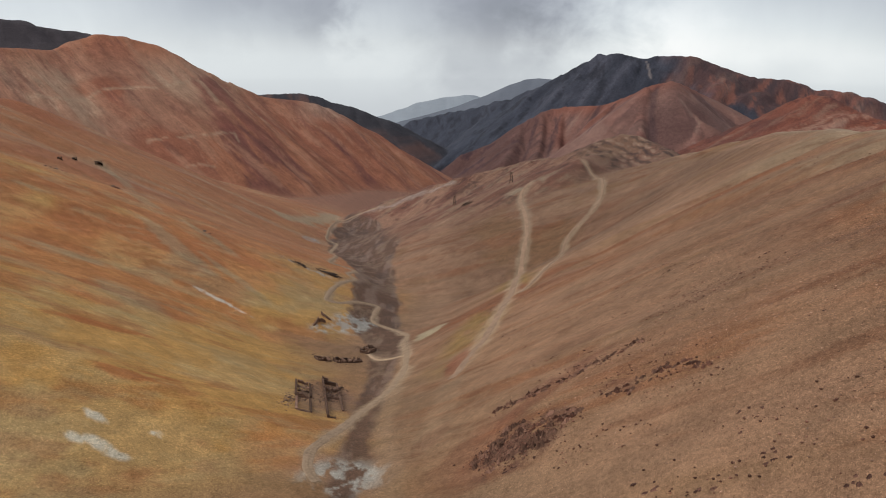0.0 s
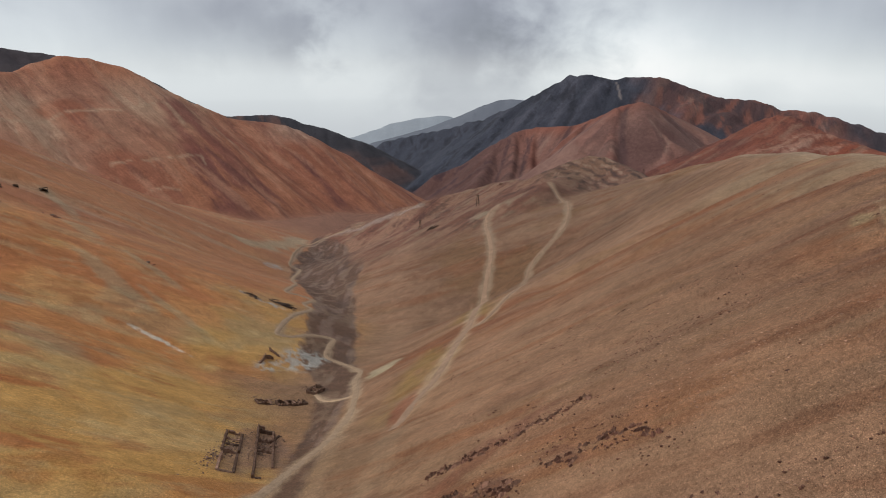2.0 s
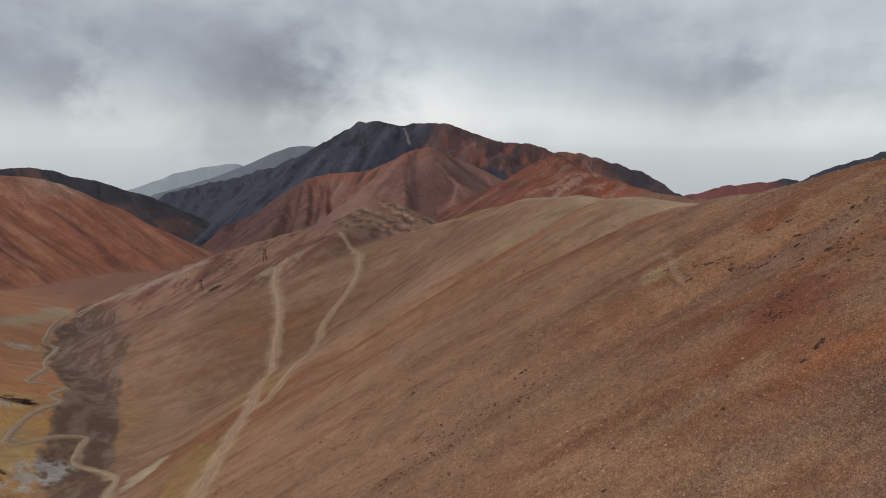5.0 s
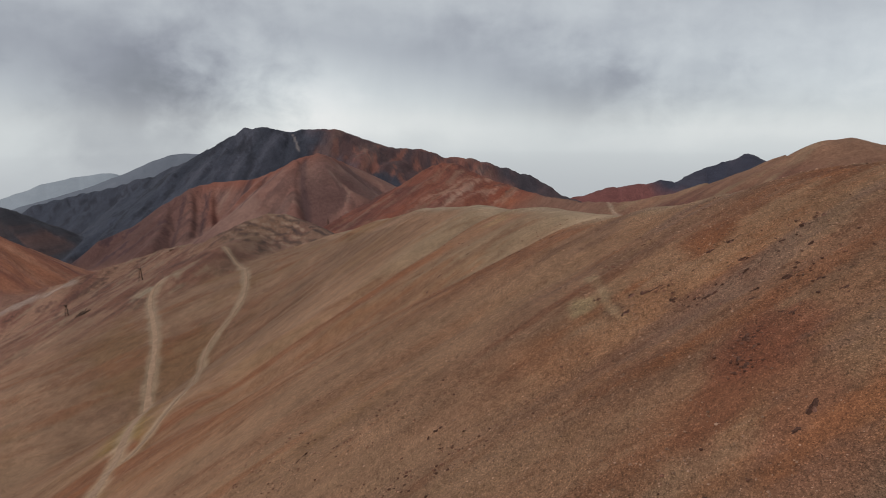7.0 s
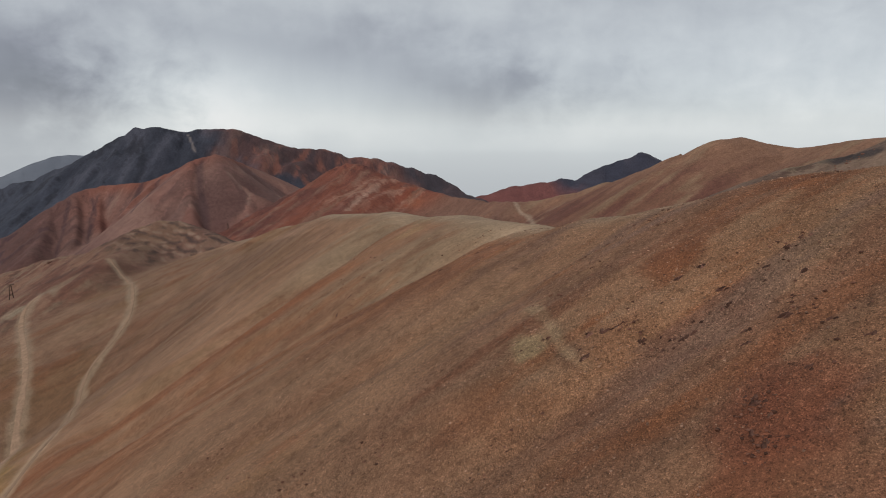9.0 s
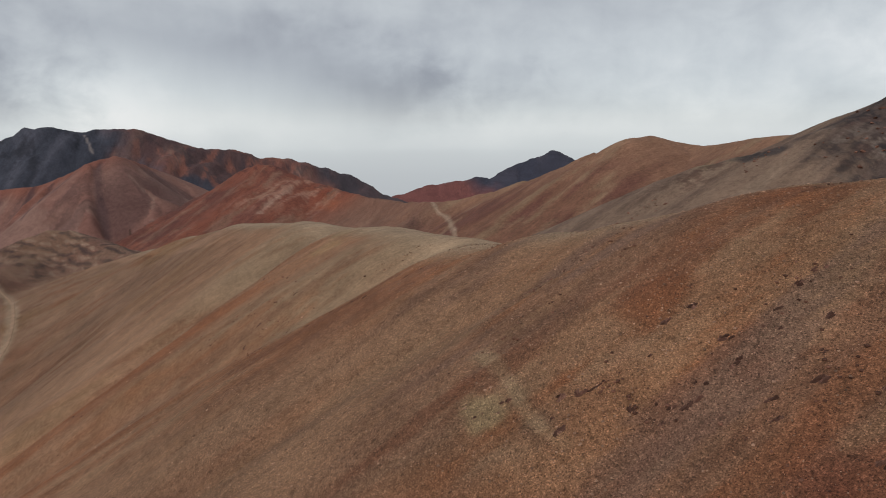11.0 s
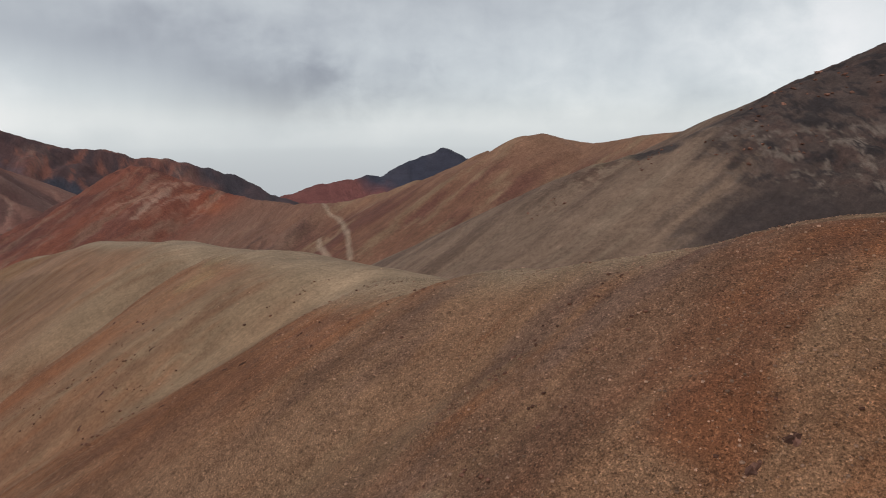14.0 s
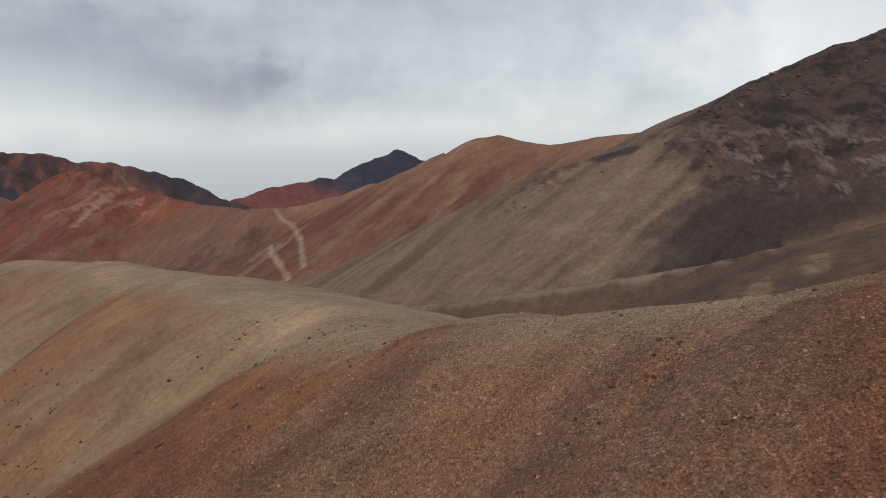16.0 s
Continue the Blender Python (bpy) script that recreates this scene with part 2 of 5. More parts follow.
CLOUDED = [(-420, 4000, -380, .5, .5), (-236, 3993, -314, .5, .5), (53, 4000, -237, .5, .5), (306, 3988, -143, .5, .5), (461, 3973, -81, .5, .5), (599, 3955, -80, .5, .5), (800, 3900, -120, .5, .5)]
# Shallow swales down the near slope between its knolls: x, y.
SWALES = [([(155, 236), (140, 239), (122, 242), (105, 243), (85, 244), (60, 250)], 5.4, 9.0), ([(132, 172), (120, 175), (110, 179), (102, 186), (92, 196), (78, 208), (55, 222)], 3.4, 8.0), ([(112, 128), (98, 137), (82, 150), (60, 165)], 0.8, 5.0), ([(118, 105), (100, 118), (86, 133)], 0.5, 4.0)]
# The stream bed, falling northwards: x, y, height, half width.
BED = [(-5, -60, 80, 8), (-5, 40, 57, 8), (-15, 120, 33, 10), (-25, 180, 15, 14), (-15, 229, 4, 20), (-20, 305, -12, 24), (-30, 350, -22, 26), (-52, 486, -44, 34), (-77, 722, -88, 40), (-60, 1000, -135, 45), (-27, 1535, -192, 30), (0, 2300, -330, 30), (0, 4900, -600, 30)]

#          crest, rounding, gully length, gully depth, reach
RIDGES = {"near": (NEAR, 12.5, 24, 0.25, 330), "spur": (SPUR, 7, 24, 1.8, 330), "shoulder": (SHOULDER, 5, 24, 1.2, 250), "west": (WEST, 19, 60, 2.0, 500),
          "big": (BIG, 12, 60, 5, 700), "dark": (DARK, 10, 130, 24, 900), "red": (RED, 6, 70, 5, 700), "rib": (RIB, 5, 40, 3, 500), "right_rib": (RIGHT_RIB, 6, 50, 3, 500), "flute": (FLUTE, 6, 40, 4, 450), "buttress": (BUTTRESS, 5, 40, 4, 450), "outer_rib": (OUTER_RIB, 5, 40, 4, 450), "low_rib": (LOW_RIB, 6, 40, 4, 450), "crimson": (CRIMSON, 6, 50, 7, 600),
          "orange": (ORANGE, 20, 60, 4, 500), "grey": (GREY, 12, 40, 1.6, 500), "brown": (BROWN, 6, 50, 1.5, 400), "shady": (SHADY, 10, 110, 16, 800), "corner": (CORNER, 10, 110, 16, 800),
          "peak": (PEAK, 10, 130, 22, 900), "mist": (MIST, 10, 160, 8, 900), "clouded": (CLOUDED, 10, 160, 8, 900)}
BLEND = 7.0
# Rocky roughness: size and height of the crags.
CRAGS = {"grey": (20, 8), "dark": (30, 12), "red": (26, 4), "crimson": (22, 8), "peak": (32, 12), "shady": (32, 12), "spur": (14, 3)}
# The way that streaks and rills run down each hillside.
FALLS = {"near": (-.93, .37), "west": (.83, .55), "big": (.8, -.6), "spur": (-.8, -.6), "shoulder": (-.8, -.6), "grey": (-.94, .25), "orange": (-.97, .12), "crimson": (-.95, -.3), "brown": (-.97, -.2), "dark": (-.6, -.8)}


def smooth_line(line):
    """One round of corner cutting that keeps the crest's own points."""
    rows = np.array(line, float)
    mids = []
    for i in range(len(rows) - 1):
        a, b, c, d = rows[max(i - 1, 0)], rows[i], rows[i + 1], rows[min(i + 2, len(rows) - 1)]
        mids += [b, (9 * (b + c) - (a + d)) / 16]
    return [tuple(r) for r in mids] + [tuple(rows[-1])]


CRESTS = {k: smooth_line(v[0]) for k, v in RIDGES.items()}


def land(x, y, detail=True, layers=None):
    """Height of the ground. layers, if given, takes for each ridge: the places that it covers, its height there, the way along
    and the distance from its crest, how deep in a gully they lie and the way down the slope; and, as "bed", the height and offset of the stream bed."""
    d, off, run, f, i = along(x, y, BED)
    rows = np.array(BED)
    zb, wide = (rows[i, k] * (1 - f) + rows[np.minimum(i + 1, len(rows) - 1), k] * f for k in (2, 3))
    away = np.hypot(x - 30, y - 60)
    height = zb + 0.05 * np.minimum(d, wide) + 0.10 * np.clip(d - wide, 0, 60)
    height = np.minimum(height, zb + 8) - 0.25 * np.clip(d - 500, 0, 1400) * soft(600, 1500, away)
    if detail:
        height = height + 0.6 * (cloudy(x / 9, y / 9, 61, 4, 0.6) - 0.5) * soft(60, 0, d)
    top, found = height.copy(), {}
    for name, (line, rounding, length, depth, reach) in RIDGES.items():
        rows = np.array(line)
        m = np.nonzero((x > rows[:, 0].min() - reach) & (x < rows[:, 0].max() + reach) & (y > rows[:, 1].min() - reach) & (y < rows[:, 1].max() + reach))[0]
        if not len(m):
            continue
        z, r, o = tent(x[m], y[m], CRESTS[name], rounding)
        if name == "brown":
            z = z - 0.6 * np.clip(215 - x[m], 0, None)
        keep = z > top[m] - 30
        found[name] = (m[keep], z[keep], r[keep], o[keep])
        top[m] = np.maximum(top[m], z)
    if layers is not None:
        layers["bed"] = (np.arange(len(x)), height.copy(), run, off, d, off)
    for k, (name, (m, z, r, o)) in enumerate(found.items()):
        line, rounding, length, depth, reach = RIDGES[name]
        keep = z > top[m] - 25
        m, z, r, o = m[keep], z[keep], r[keep], o[keep]
        xs, ys = x[m], y[m]
        g, u, v = np.zeros(len(m)), r, o
        if name in FALLS:
            fx, fy = FALLS[name]
            u, v = xs * fy - ys * fx + 14 * (cloudy(xs / 90, ys / 90, 88, 2) - 0.5), xs * fx + ys * fy
        if detail and len(m):
            seed = 7 * sum(map(ord, name)) % 1000
            bend = u + 0.5 * length * (cloudy(xs / length / 2, ys / length / 2, seed, 2) - 0.5)
            g = 1 - np.abs(cloudy(bend / length, v / (7 * length), seed + 9, 3, 0.5) * 2 - 1) * 2.2
            z = z - depth * np.clip(g, -0.6, 1) * soft(0, 0.9 * length, np.abs(o)) * soft(-40, 60, z - zb[m])
            if name == "near":
                z = z - 0.12 * soft(.58, .72, cloudy(u / 3.2 + 0.5 * cloudy(u / 20, v / 20, 58, 2), v / 40, 59, 3)) * soft(4, 14, np.abs(o))
            z = z + 0.8 * depth * (cloudy(xs / length * 1.8, ys / length * 1.8, seed + 20, 3, 0.55) - 0.5)
            if name in CRAGS:
                size, rise = CRAGS[name]
                crag = rise * (cloudy(xs / size, ys / size, seed + 30, 5, 0.62) - 0.5)
                z = z + (crag * soft(30, -30, ys - 222 - .55 * np.clip(xs - 510, 0, 90)) if name == "grey" else crag)
        if layers is not None:
            layers[name] = (m, z, u, o, g, v)
        gap = np.abs(height[m] - z)
        height[m] = np.maximum(height[m], z) + np.clip(BLEND - gap, 0, None) ** 2 / (4 * BLEND)
    if detail:
        close = np.nonzero((x > 20) & (x < 170) & (y > 80) & (y < 320))[0]
        for line, depth, width in SWALES:
            dd, _, rr, _, _ = along(x[close], y[close], line)
            height[close] -= depth * np.exp(-(dd / width) ** 2) * soft(0, 16, rr)
        height = height + 0.7 * (cloudy(x / 14, y / 14, 5, 4) - 0.5) + 0.3 * (cloudy(x / 2.4, y / 2.4, 25, 3, 0.6) - 0.5)
    return height


def ground_at(x, y):
    return land(np.atleast_1d(np.asarray(x, float)), np.atleast_1d(np.asarray(y, float)))


# ---- materials ----
def rock_material(name, scale, bump, rough=0.95, contrast=0.5, pebble=1.0, streak=0.5, stretch=5.0):
    """Stony ground: the land's own colour, broken up by patches, gravel and fine grit."""
    m = bpy.data.materials.new(name)
    m.use_nodes = True
    t = m.node_tree
    shader = t.nodes["Principled BSDF"]
    shader.inputs["Roughness"].default_value = rough
    shader.inputs["Specular IOR Level"].default_value = 0.15
    where = t.nodes.new("ShaderNodeTexCoord").outputs["Object"]
    tint = t.nodes.new("ShaderNodeAttribute")
    tint.attribute_name = "rock"
    # the colour's alpha says how stony the ground is
    stony, tint = math_node(t, "MULTIPLY", tint.outputs["Alpha"], pebble), tint.outputs["Color"]
    patch = node(t, "ShaderNodeTexNoise", Scale=0.16 * scale, Detail=6.0, Roughness=0.6)
    grit = node(t, "ShaderNodeTexNoise", Scale=6.0 * scale, Detail=4.0, Roughness=0.8)
    stones = node(t, "ShaderNodeTexVoronoi", Scale=5.0 * scale)
    coarse = node(t, "ShaderNodeTexNoise", Scale=1.1 * scale, Detail=7.0, Roughness=0.82)
    for n in (patch, grit, stones, coarse):
        t.links.new(where, n.inputs["Vector"])
    a = ramp(t, patch.outputs[0], [(0.3, 1 - 0.3 * contrast), (0.7, 1 + 0.3 * contrast)])
    b = ramp(t, grit.outputs[0], [(0.34, 1 - 1.3 * contrast), (0.5, 1.0), (0.64, 1 + 1.25 * contrast)])
    c = ramp(t, stones.outputs["Color"], [(0.0, 1 - 1.45 * contrast), (0.16, 1 - 1.1 * contrast), (0.24, 1 - 0.15 * contrast), (0.68, 1 + 0.15 * contrast), (0.78, 1 + 1.3 * contrast), (1.0, 1 + 2.2 * contrast)])
    cobbles = node(t, "ShaderNodeTexVoronoi", Scale=1.5 * scale)
    t.links.new(where, cobbles.inputs["Vector"])
    e = ramp(t, cobbles.outputs["Color"], [(0.0, 1 - 1.1 * contrast), (0.07, 1 - 0.8 * contrast), (0.12, 1.0), (0.9, 1.0), (0.95, 1 + 0.7 * contrast)])
    # fine streaks down the fall line: "flow" holds the run along the crest and the way below it
    flow = t.nodes.new("ShaderNodeAttribute")
    flow.attribute_name, flow = "flow", flow.outputs["Vector"]
    col = mix_colour(t, 1.0, tint, a, "MULTIPLY")
    for size, amount in ((0.055, 0.22), (0.28, 0.4), (1.1, 0.4)):
        lay = node(t, "ShaderNodeMapping")
        lay.inputs["Scale"].default_value = (size * scale, size * scale / stretch, 1.0)
        t.links.new(flow, lay.inputs[0])
        lines = node(t, "ShaderNodeTexNoise", Scale=1.0, Detail=5.0, Roughness=0.65, Distortion=0.3)
        t.links.new(lay.outputs[0], lines.inputs["Vector"])
        col = mix_colour(t, 1.0, col, ramp(t, lines.outputs[0], [(0.3, 1 - amount * streak), (0.5, 1.0), (0.7, 1 + amount * streak)]), "MULTIPLY")
    col = mix_colour(t, stony, col, b, "MULTIPLY")
    col = mix_colour(t, 1.0, col, ramp(t, coarse.outputs[0], [(0.36, 1 - 0.6 * contrast), (0.5, 1.0), (0.64, 1 + 0.55 * contrast)]), "MULTIPLY")
    col = mix_colour(t, math_node(t, "MULTIPLY", stony, 0.8), col, c, "MULTIPLY")
    col = mix_colour(t, math_node(t, "MULTIPLY", stony, 0.8), col, e, "MULTIPLY")
    t.links.new(col, shader.inputs["Base Color"])
    relief = node(t, "ShaderNodeBump", Strength=0.8, Distance=bump)
    t.links.new(math_node(t, "ADD", math_node(t, "MULTIPLY", stony, 0.8), 0.2), relief.inputs["Strength"])
    t.links.new(math_node(t, "ADD", math_node(t, "ADD", grit.outputs[0], math_node(t, "MULTIPLY", coarse.outputs[0], 0.6)), math_node(t, "MULTIPLY", stones.outputs["Distance"], -0.6)), relief.inputs["Height"])
    t.links.new(relief.outputs[0], shader.inputs["Normal"])
    return m


NEAR_ROCK = rock_material("gravel_ground", 1.6, 0.16, contrast=0.46, streak=0.2)
MID_ROCK = rock_material("hill_rock", 0.3, 0.5, contrast=0.4, pebble=0.3, streak=0.34)
# for the farthest range: weak contrast imitates haze
HAZE_TONED_ROCK = rock_material("haze_toned_rock", 0.05, 1.0, contrast=0.06, pebble=0.3, streak=0.05)
FAR_ROCK = rock_material("mountain_rock", 0.12, 1.2, contrast=0.3, pebble=0.3, streak=0.34)

TAN, RUST, BUFF, MAUVE = (.42, .23, .14), (.27, .095, .045), (.375, .24, .15), (.26, .15, .105)
OCHRE, ORANGE_EARTH, RED_EARTH = (.47, .255, .085), (.46, .19, .07), (.34, .115, .05)
BED_BROWN, COAL, SLATE = (.15, .084, .058), (.047, .047, .057), (.085, .08, .093)


def blend(colour, other, amount):
    amount = np.clip(amount, 0, 1)[:, None]
    return colour * (1 - amount) + np.array(other) * amount


def plain(colour, n):
    return np.tile(np.array(colour, float), (n, 1))


def streaks(run, off, width, seed, stretch=4.5):
    """Streaks that run down the slope, away from the crest."""
    return cloudy(run / width + 0.6 * cloudy(run / width / 3, off / width / 6, seed + 50, 2), off / (width * stretch), seed, 6, 0.62)


def spot(x, y, cx, cy, rx, ry, turn=0.0, seed=0):
    """A stain with a frayed edge, 0 to 1."""
    c, s = math.cos(radians(turn)), math.sin(radians(turn))
    u, v = ((x - cx) * c + (y - cy) * s) / rx, (-(x - cx) * s + (y - cy) * c) / ry
    near = (np.abs(u) < 1.8) & (np.abs(v) < 1.8)
    out = np.zeros(x.shape)
    size = max(min(rx, ry), 1.0)
    xs, ys = x[near], y[near]
    out[near] = soft(1.15, 0.55, np.hypot(u[near], v[near]) + 0.9 * (cloudy(xs / size, ys / size, seed, 4, 0.6) - 0.5))
    return out


def paint_near(x, y, z, run, off, g, down):
    c = plain(TAN, len(x))
    south = soft(200, 120, y) * soft(74, 92, z)
    c = blend(c, (.34, .175, .102), south * .7)
    c = blend(c, RUST, soft(.5, .68, streaks(run, down, 16, 1)) * (.3 + .4 * south))
    c = blend(c, MAUVE, soft(.5, .7, streaks(run, down, 21, 7)) * (.25 + .2 * south))
    c = blend(c, BUFF, soft(.56, .75, streaks(run, down, 7, 2)) * .25)
    c = blend(c, (.27, .14, .06), soft(.55, .75, streaks(run, down, 11, 4)) * .3)
    broad = cloudy(x / 25, y / 25, 6)
    c = blend(c, (.36, .18, .1), soft(60, 30, off) * soft(175, 190, y) * soft(300, 270, y) * .5)
    c = blend(c, BUFF, soft(12, 2, off + 16 * (broad - .5)) * soft(135, 175, y) * .9)
    # pale sand drifted into the lee of the swales, rusty gravel on the knolls' shoulders
    for line, depth, width in SWALES[:2]:
        lee = along(x, y, line)[1] + 9 * (broad - .5) + 5 * (streaks(run, down, 5, 3) - .5)
        c = blend(c, BUFF, soft(-28, -12, lee) * soft(5, 0, lee) * soft(58, 20, off) * .95)
        c = blend(c, (.33, .135, .07), soft(2, 7, lee) * soft(34, 14, lee) * soft(.32, .55, streaks(run, down, 9, 8)) * soft(2, 12, off) * .9)
    c = blend(c, BUFF, soft(3, -4, off) * .85)
    c = blend(c, (.31, .16, .075), soft(.5, .7, cloudy(x / 30, y / 40, 9)) * soft(300, 360, y) * .6)
    c = blend(c, RUST, soft(.55, .72, cloudy(x / 12, y / 12, 5)) * soft(60, 10, np.abs(off - 30)) * south * .8)
    # ochre and bleached ground by the hill track and the foot of the slope
    c = blend(c, (.37, .22, .075), soft(13, 3, np.abs(along(x, y, [(6, 168), (14, 205), (26, 240), (38, 300)])[1] - 3)) * soft(150, 175, y) * soft(330, 270, y) * soft(.35, .6, cloudy(x / 9, y / 25, 3)) * .8)
    c = blend(c, (.35, .22, .13), soft(30, 5, z - 10 - .27 * (180 - y)) * soft(240, 130, y) * .6)
    band = streaks(run, down, 26, 11, 3)
    c = blend(c, (.27, .1, .055), soft(.5, .64, band) * soft(170, 120, y) * soft(50, 70, x) * .35)
    c = blend(c, (.21, .1, .068), soft(.54, .66, streaks(run, down, 8, 12, 5)) * soft(220, 170, y) * soft(55, 75, x) * .42)
    c = blend(c, (.27, .085, .05), spot(x, y, 76, 92, 7, 5, 20, 28) * .6)
    c = blend(c, (.27, .09, .052), spot(x, y, 70, 83, 8, 4, 30, 29) * .5)
    thin = cloudy(run / 3.2 + 0.5 * cloudy(run / 20, down / 20, 58, 2), down / 40, 59, 3)
    patchy = soft(.35, .65, cloudy(x / 18, y / 18, 57))
    c = blend(c, (.17, .09, .06), soft(.56, .72, thin) * .22 * patchy)
    c = blend(c, (.37, .23, .14), soft(.42, .28, thin) * .15 * (1 - patchy))
    for k, (px, py, rx, ry, turn) in enumerate(((123, 212, 4, 4, 0), (132, 218, 6, 3, 30))):
        c = blend(c, (.4, .26, .14), spot(x, y, px, py, rx, ry, turn, 20 + k) * .6)
    c = blend(c, (.45, .31, .18), spot(x, y, 79.8, 121.2, 1.8, 3.2, -12, 27) * .85)
    trail = along(x, y, [(87, 129), (84.2, 123.2), (82, 119.4), (80, 115.8), (78.8, 111.5)])
    c = blend(c, (.43, .28, .175), soft(.9, .25, trail[0] + .8 * (cloudy(x / 2, y / 2, 26) - .5)) * .8)
    c = blend(c, (.17, .075, .048), soft(.5, .15, np.abs(np.abs(trail[1]) - .8)) * soft(119, 116, y) * soft(110, 113, y) * .8)
    for k, (px, py, rx, ry, turn) in enumerate(((4, 98, 13, 6, 35), (6, 92, 10, 4, 40), (16, 106, 12, 2.5, 25), (78, 94, 7, 2, 25), (70, 90, 9, 2.5, 20), (84, 112, 5, 1.2, 10), (-2, 112, 6, 3, 60), (2, 160, 2, 9, 0))):
        c = blend(c, (.25, .085, .05), spot(x, y, px, py, rx, ry, turn, 30 + k) * .42)
    for k, (tone, width, amount) in enumerate((((.22, .08, .042), 4.0, .42), ((.33, .12, .055), 7.0, .45))):
        c = blend(c, tone, soft(.57, .66, streaks(run, down, width, 110 + k, 7)) * soft(.38, .6, cloudy(x / 20, y / 14, 120 + k)) * amount)
    # bands of rust, ochre and mauve gravel below the southern crest
    for k, (tone, width, amount) in enumerate((((.38, .145, .066), 11, .65), ((.41, .255, .16), 9, .4), ((.24, .14, .108), 7, .55))):
        c = blend(c, tone, soft(.53, .62, streaks(run, down, width, 130 + k, 4)) * south * amount)
    c = blend(c, (.47, .315, .205), soft(9, 1, off + 7 * (broad - .5)) * soft(112, 128, y) * .8)
    return c * np.array((.755, .765, .775)) * (1 + .2 * south)[:, None]


def paint_spur(x, y, z, run, off, g, down):
    c = plain((.35, .185, .12), len(x))
    c = blend(c, (.2, .08, .056), soft(.45, .6, streaks(run, down, 14, 71, 3)) * .75)
    c = blend(c, (.12, .06, .048), soft(.6, .68, streaks(run, down, 6, 79, 3)) * .7)
    c = blend(c, (.36, .24, .155), soft(.55, .68, streaks(run, down, 8, 72, 3)) * .6)
    c = blend(c, (.17, .085, .06), spot(x, y, 104, 470, 12, 42, -10, 70) * .8)
    c = blend(c, (.30, .165, .09), spot(x, y, 150, 585, 22, 26, 0, 77) * .8)
    # dark beds of rock with pale edges, bent round the knoll along its crest
    strata = np.sin(.62 * off + 8 * (cloudy(x / 28, y / 28, 73, 3) - .5) + .05 * y)
    knoll = soft(105, 128, x + .1 * (y - 600)) * soft(480, 515, y) * soft(690, 650, y)
    c = blend(c, (.2, .105, .073), knoll * .7)
    c = blend(c, (.36, .225, .155), soft(.5, .85, strata) * soft(.42, .55, cloudy(x / 8, y / 8, 75)) * knoll * .8)
    c = blend(c, (.08, .05, .043), soft(-.3, -.8, strata) * soft(.35, .5, cloudy(x / 9, y / 9, 78)) * knoll * .85)
    c = blend(c, (.33, .19, .115), soft(14, 3, np.abs(off)) * soft(175, 150, x) * soft(.3, .5, cloudy(x / 9, y / 9, 76)) * knoll * .8)
    c = blend(c, (.44, .33, .26), soft(7, 2, along(x, y, [(-100, 783), (-60, 768), (-25, 765), (10, 758)])[0] + 10 * (cloudy(x / 9, y / 9, 77, 4, .6) - .5)) * .6)
    c = blend(c, (.42, .3, .2), spot(x, y, 58, 490, 16, 24, 0, 74) * soft(.45, .6, cloudy(x / 6, y / 14, 75)))
    return c * .9


def paint_west(x, y, z, run, off, g, down):
    c = plain(ORANGE_EARTH, len(x))
    c = blend(c, OCHRE, soft(.45, .6, cloudy(x / 50, y / 70, 14) + .22 * soft(330, 120, y) - .1))
    c = blend(c, (.47, .29, .125), soft(.5, .66, cloudy(x / 22, y / 30, 12)) * soft(330, 150, y) * .8)
    c = blend(c, RED_EARTH, soft(.5, .66, streaks(run, down, 34, 15, 1.2)) * .6)
    c = blend(c, (.3, .1, .04), soft(.56, .68, streaks(run, down, 10, 19, 2.2)) * .5)
    c = blend(c, (.34, .27, .16), soft(.55, .7, streaks(run, down, 20, 16, 1.4)) * .35)
    c = blend(c, (.40, .30, .16), soft(.58, .72, streaks(run, down, 6, 18, 2.5)) * .35)
    c = blend(c, (.36, .155, .08), soft(250, 420, y) * .75)
    c = blend(c, (.31, .12, .065), soft(.5, .66, streaks(run, down, 24, 91, 4)) * soft(260, 400, y) * .7)
    c = blend(c, (.37, .24, .15), soft(.55, .68, streaks(run, down, 13, 92, 5)) * soft(300, 420, y) * .5)
    c = blend(c, (.33, .115, .055), soft(90, 20, np.abs(off)) * soft(.3, .6, cloudy(x / 40, y / 40, 13)) * .8)
    for k, (px, py, rx, ry, turn) in enumerate(((-56, 97, 4, 1.4, 0), (-51.5, 96, 2.5, 1.2, -10), (-57.7, 103, 2.4, 1.2, -20), (-82, 235, 9, 1.3, -8), (-75, 234, 6, .8, -8), (-48, 104, 1.4, 1, 0))):
        c = blend(c, (.62, .56, .47), spot(x, y, px, py, rx, ry, turn, 50 + k) * soft(.25, .5, cloudy(x / 2, y / 2, 17)) * .8)
    for k, (px, py, rx, ry, turn) in enumerate(((-56.3, 126, 4, 1.8, 20), (-98, 187, 8, 2.5, 30), (-60, 119, 7, 3, 10), (-80, 150, 12, 3, 35))):
        c = blend(c, (.36, .11, .04), spot(x, y, px, py, rx, ry, turn, 40 + k) * .7)
    for k, (px, py, rx, ry, turn) in enumerate(((-196, 410, 40, 5, -50), (-150, 330, 30, 6, -45), (-110, 270, 30, 5, -40), (-90, 190, 16, 9, -40), (-120, 215, 14, 6, 30), (-105, 300, 26, 3, -38), (-84, 262, 22, 3, -35))):
        c = blend(c, (.32, .27, .17), spot(x, y, px, py, rx, ry, turn, 60 + k) * .4)
    return c * 1.24


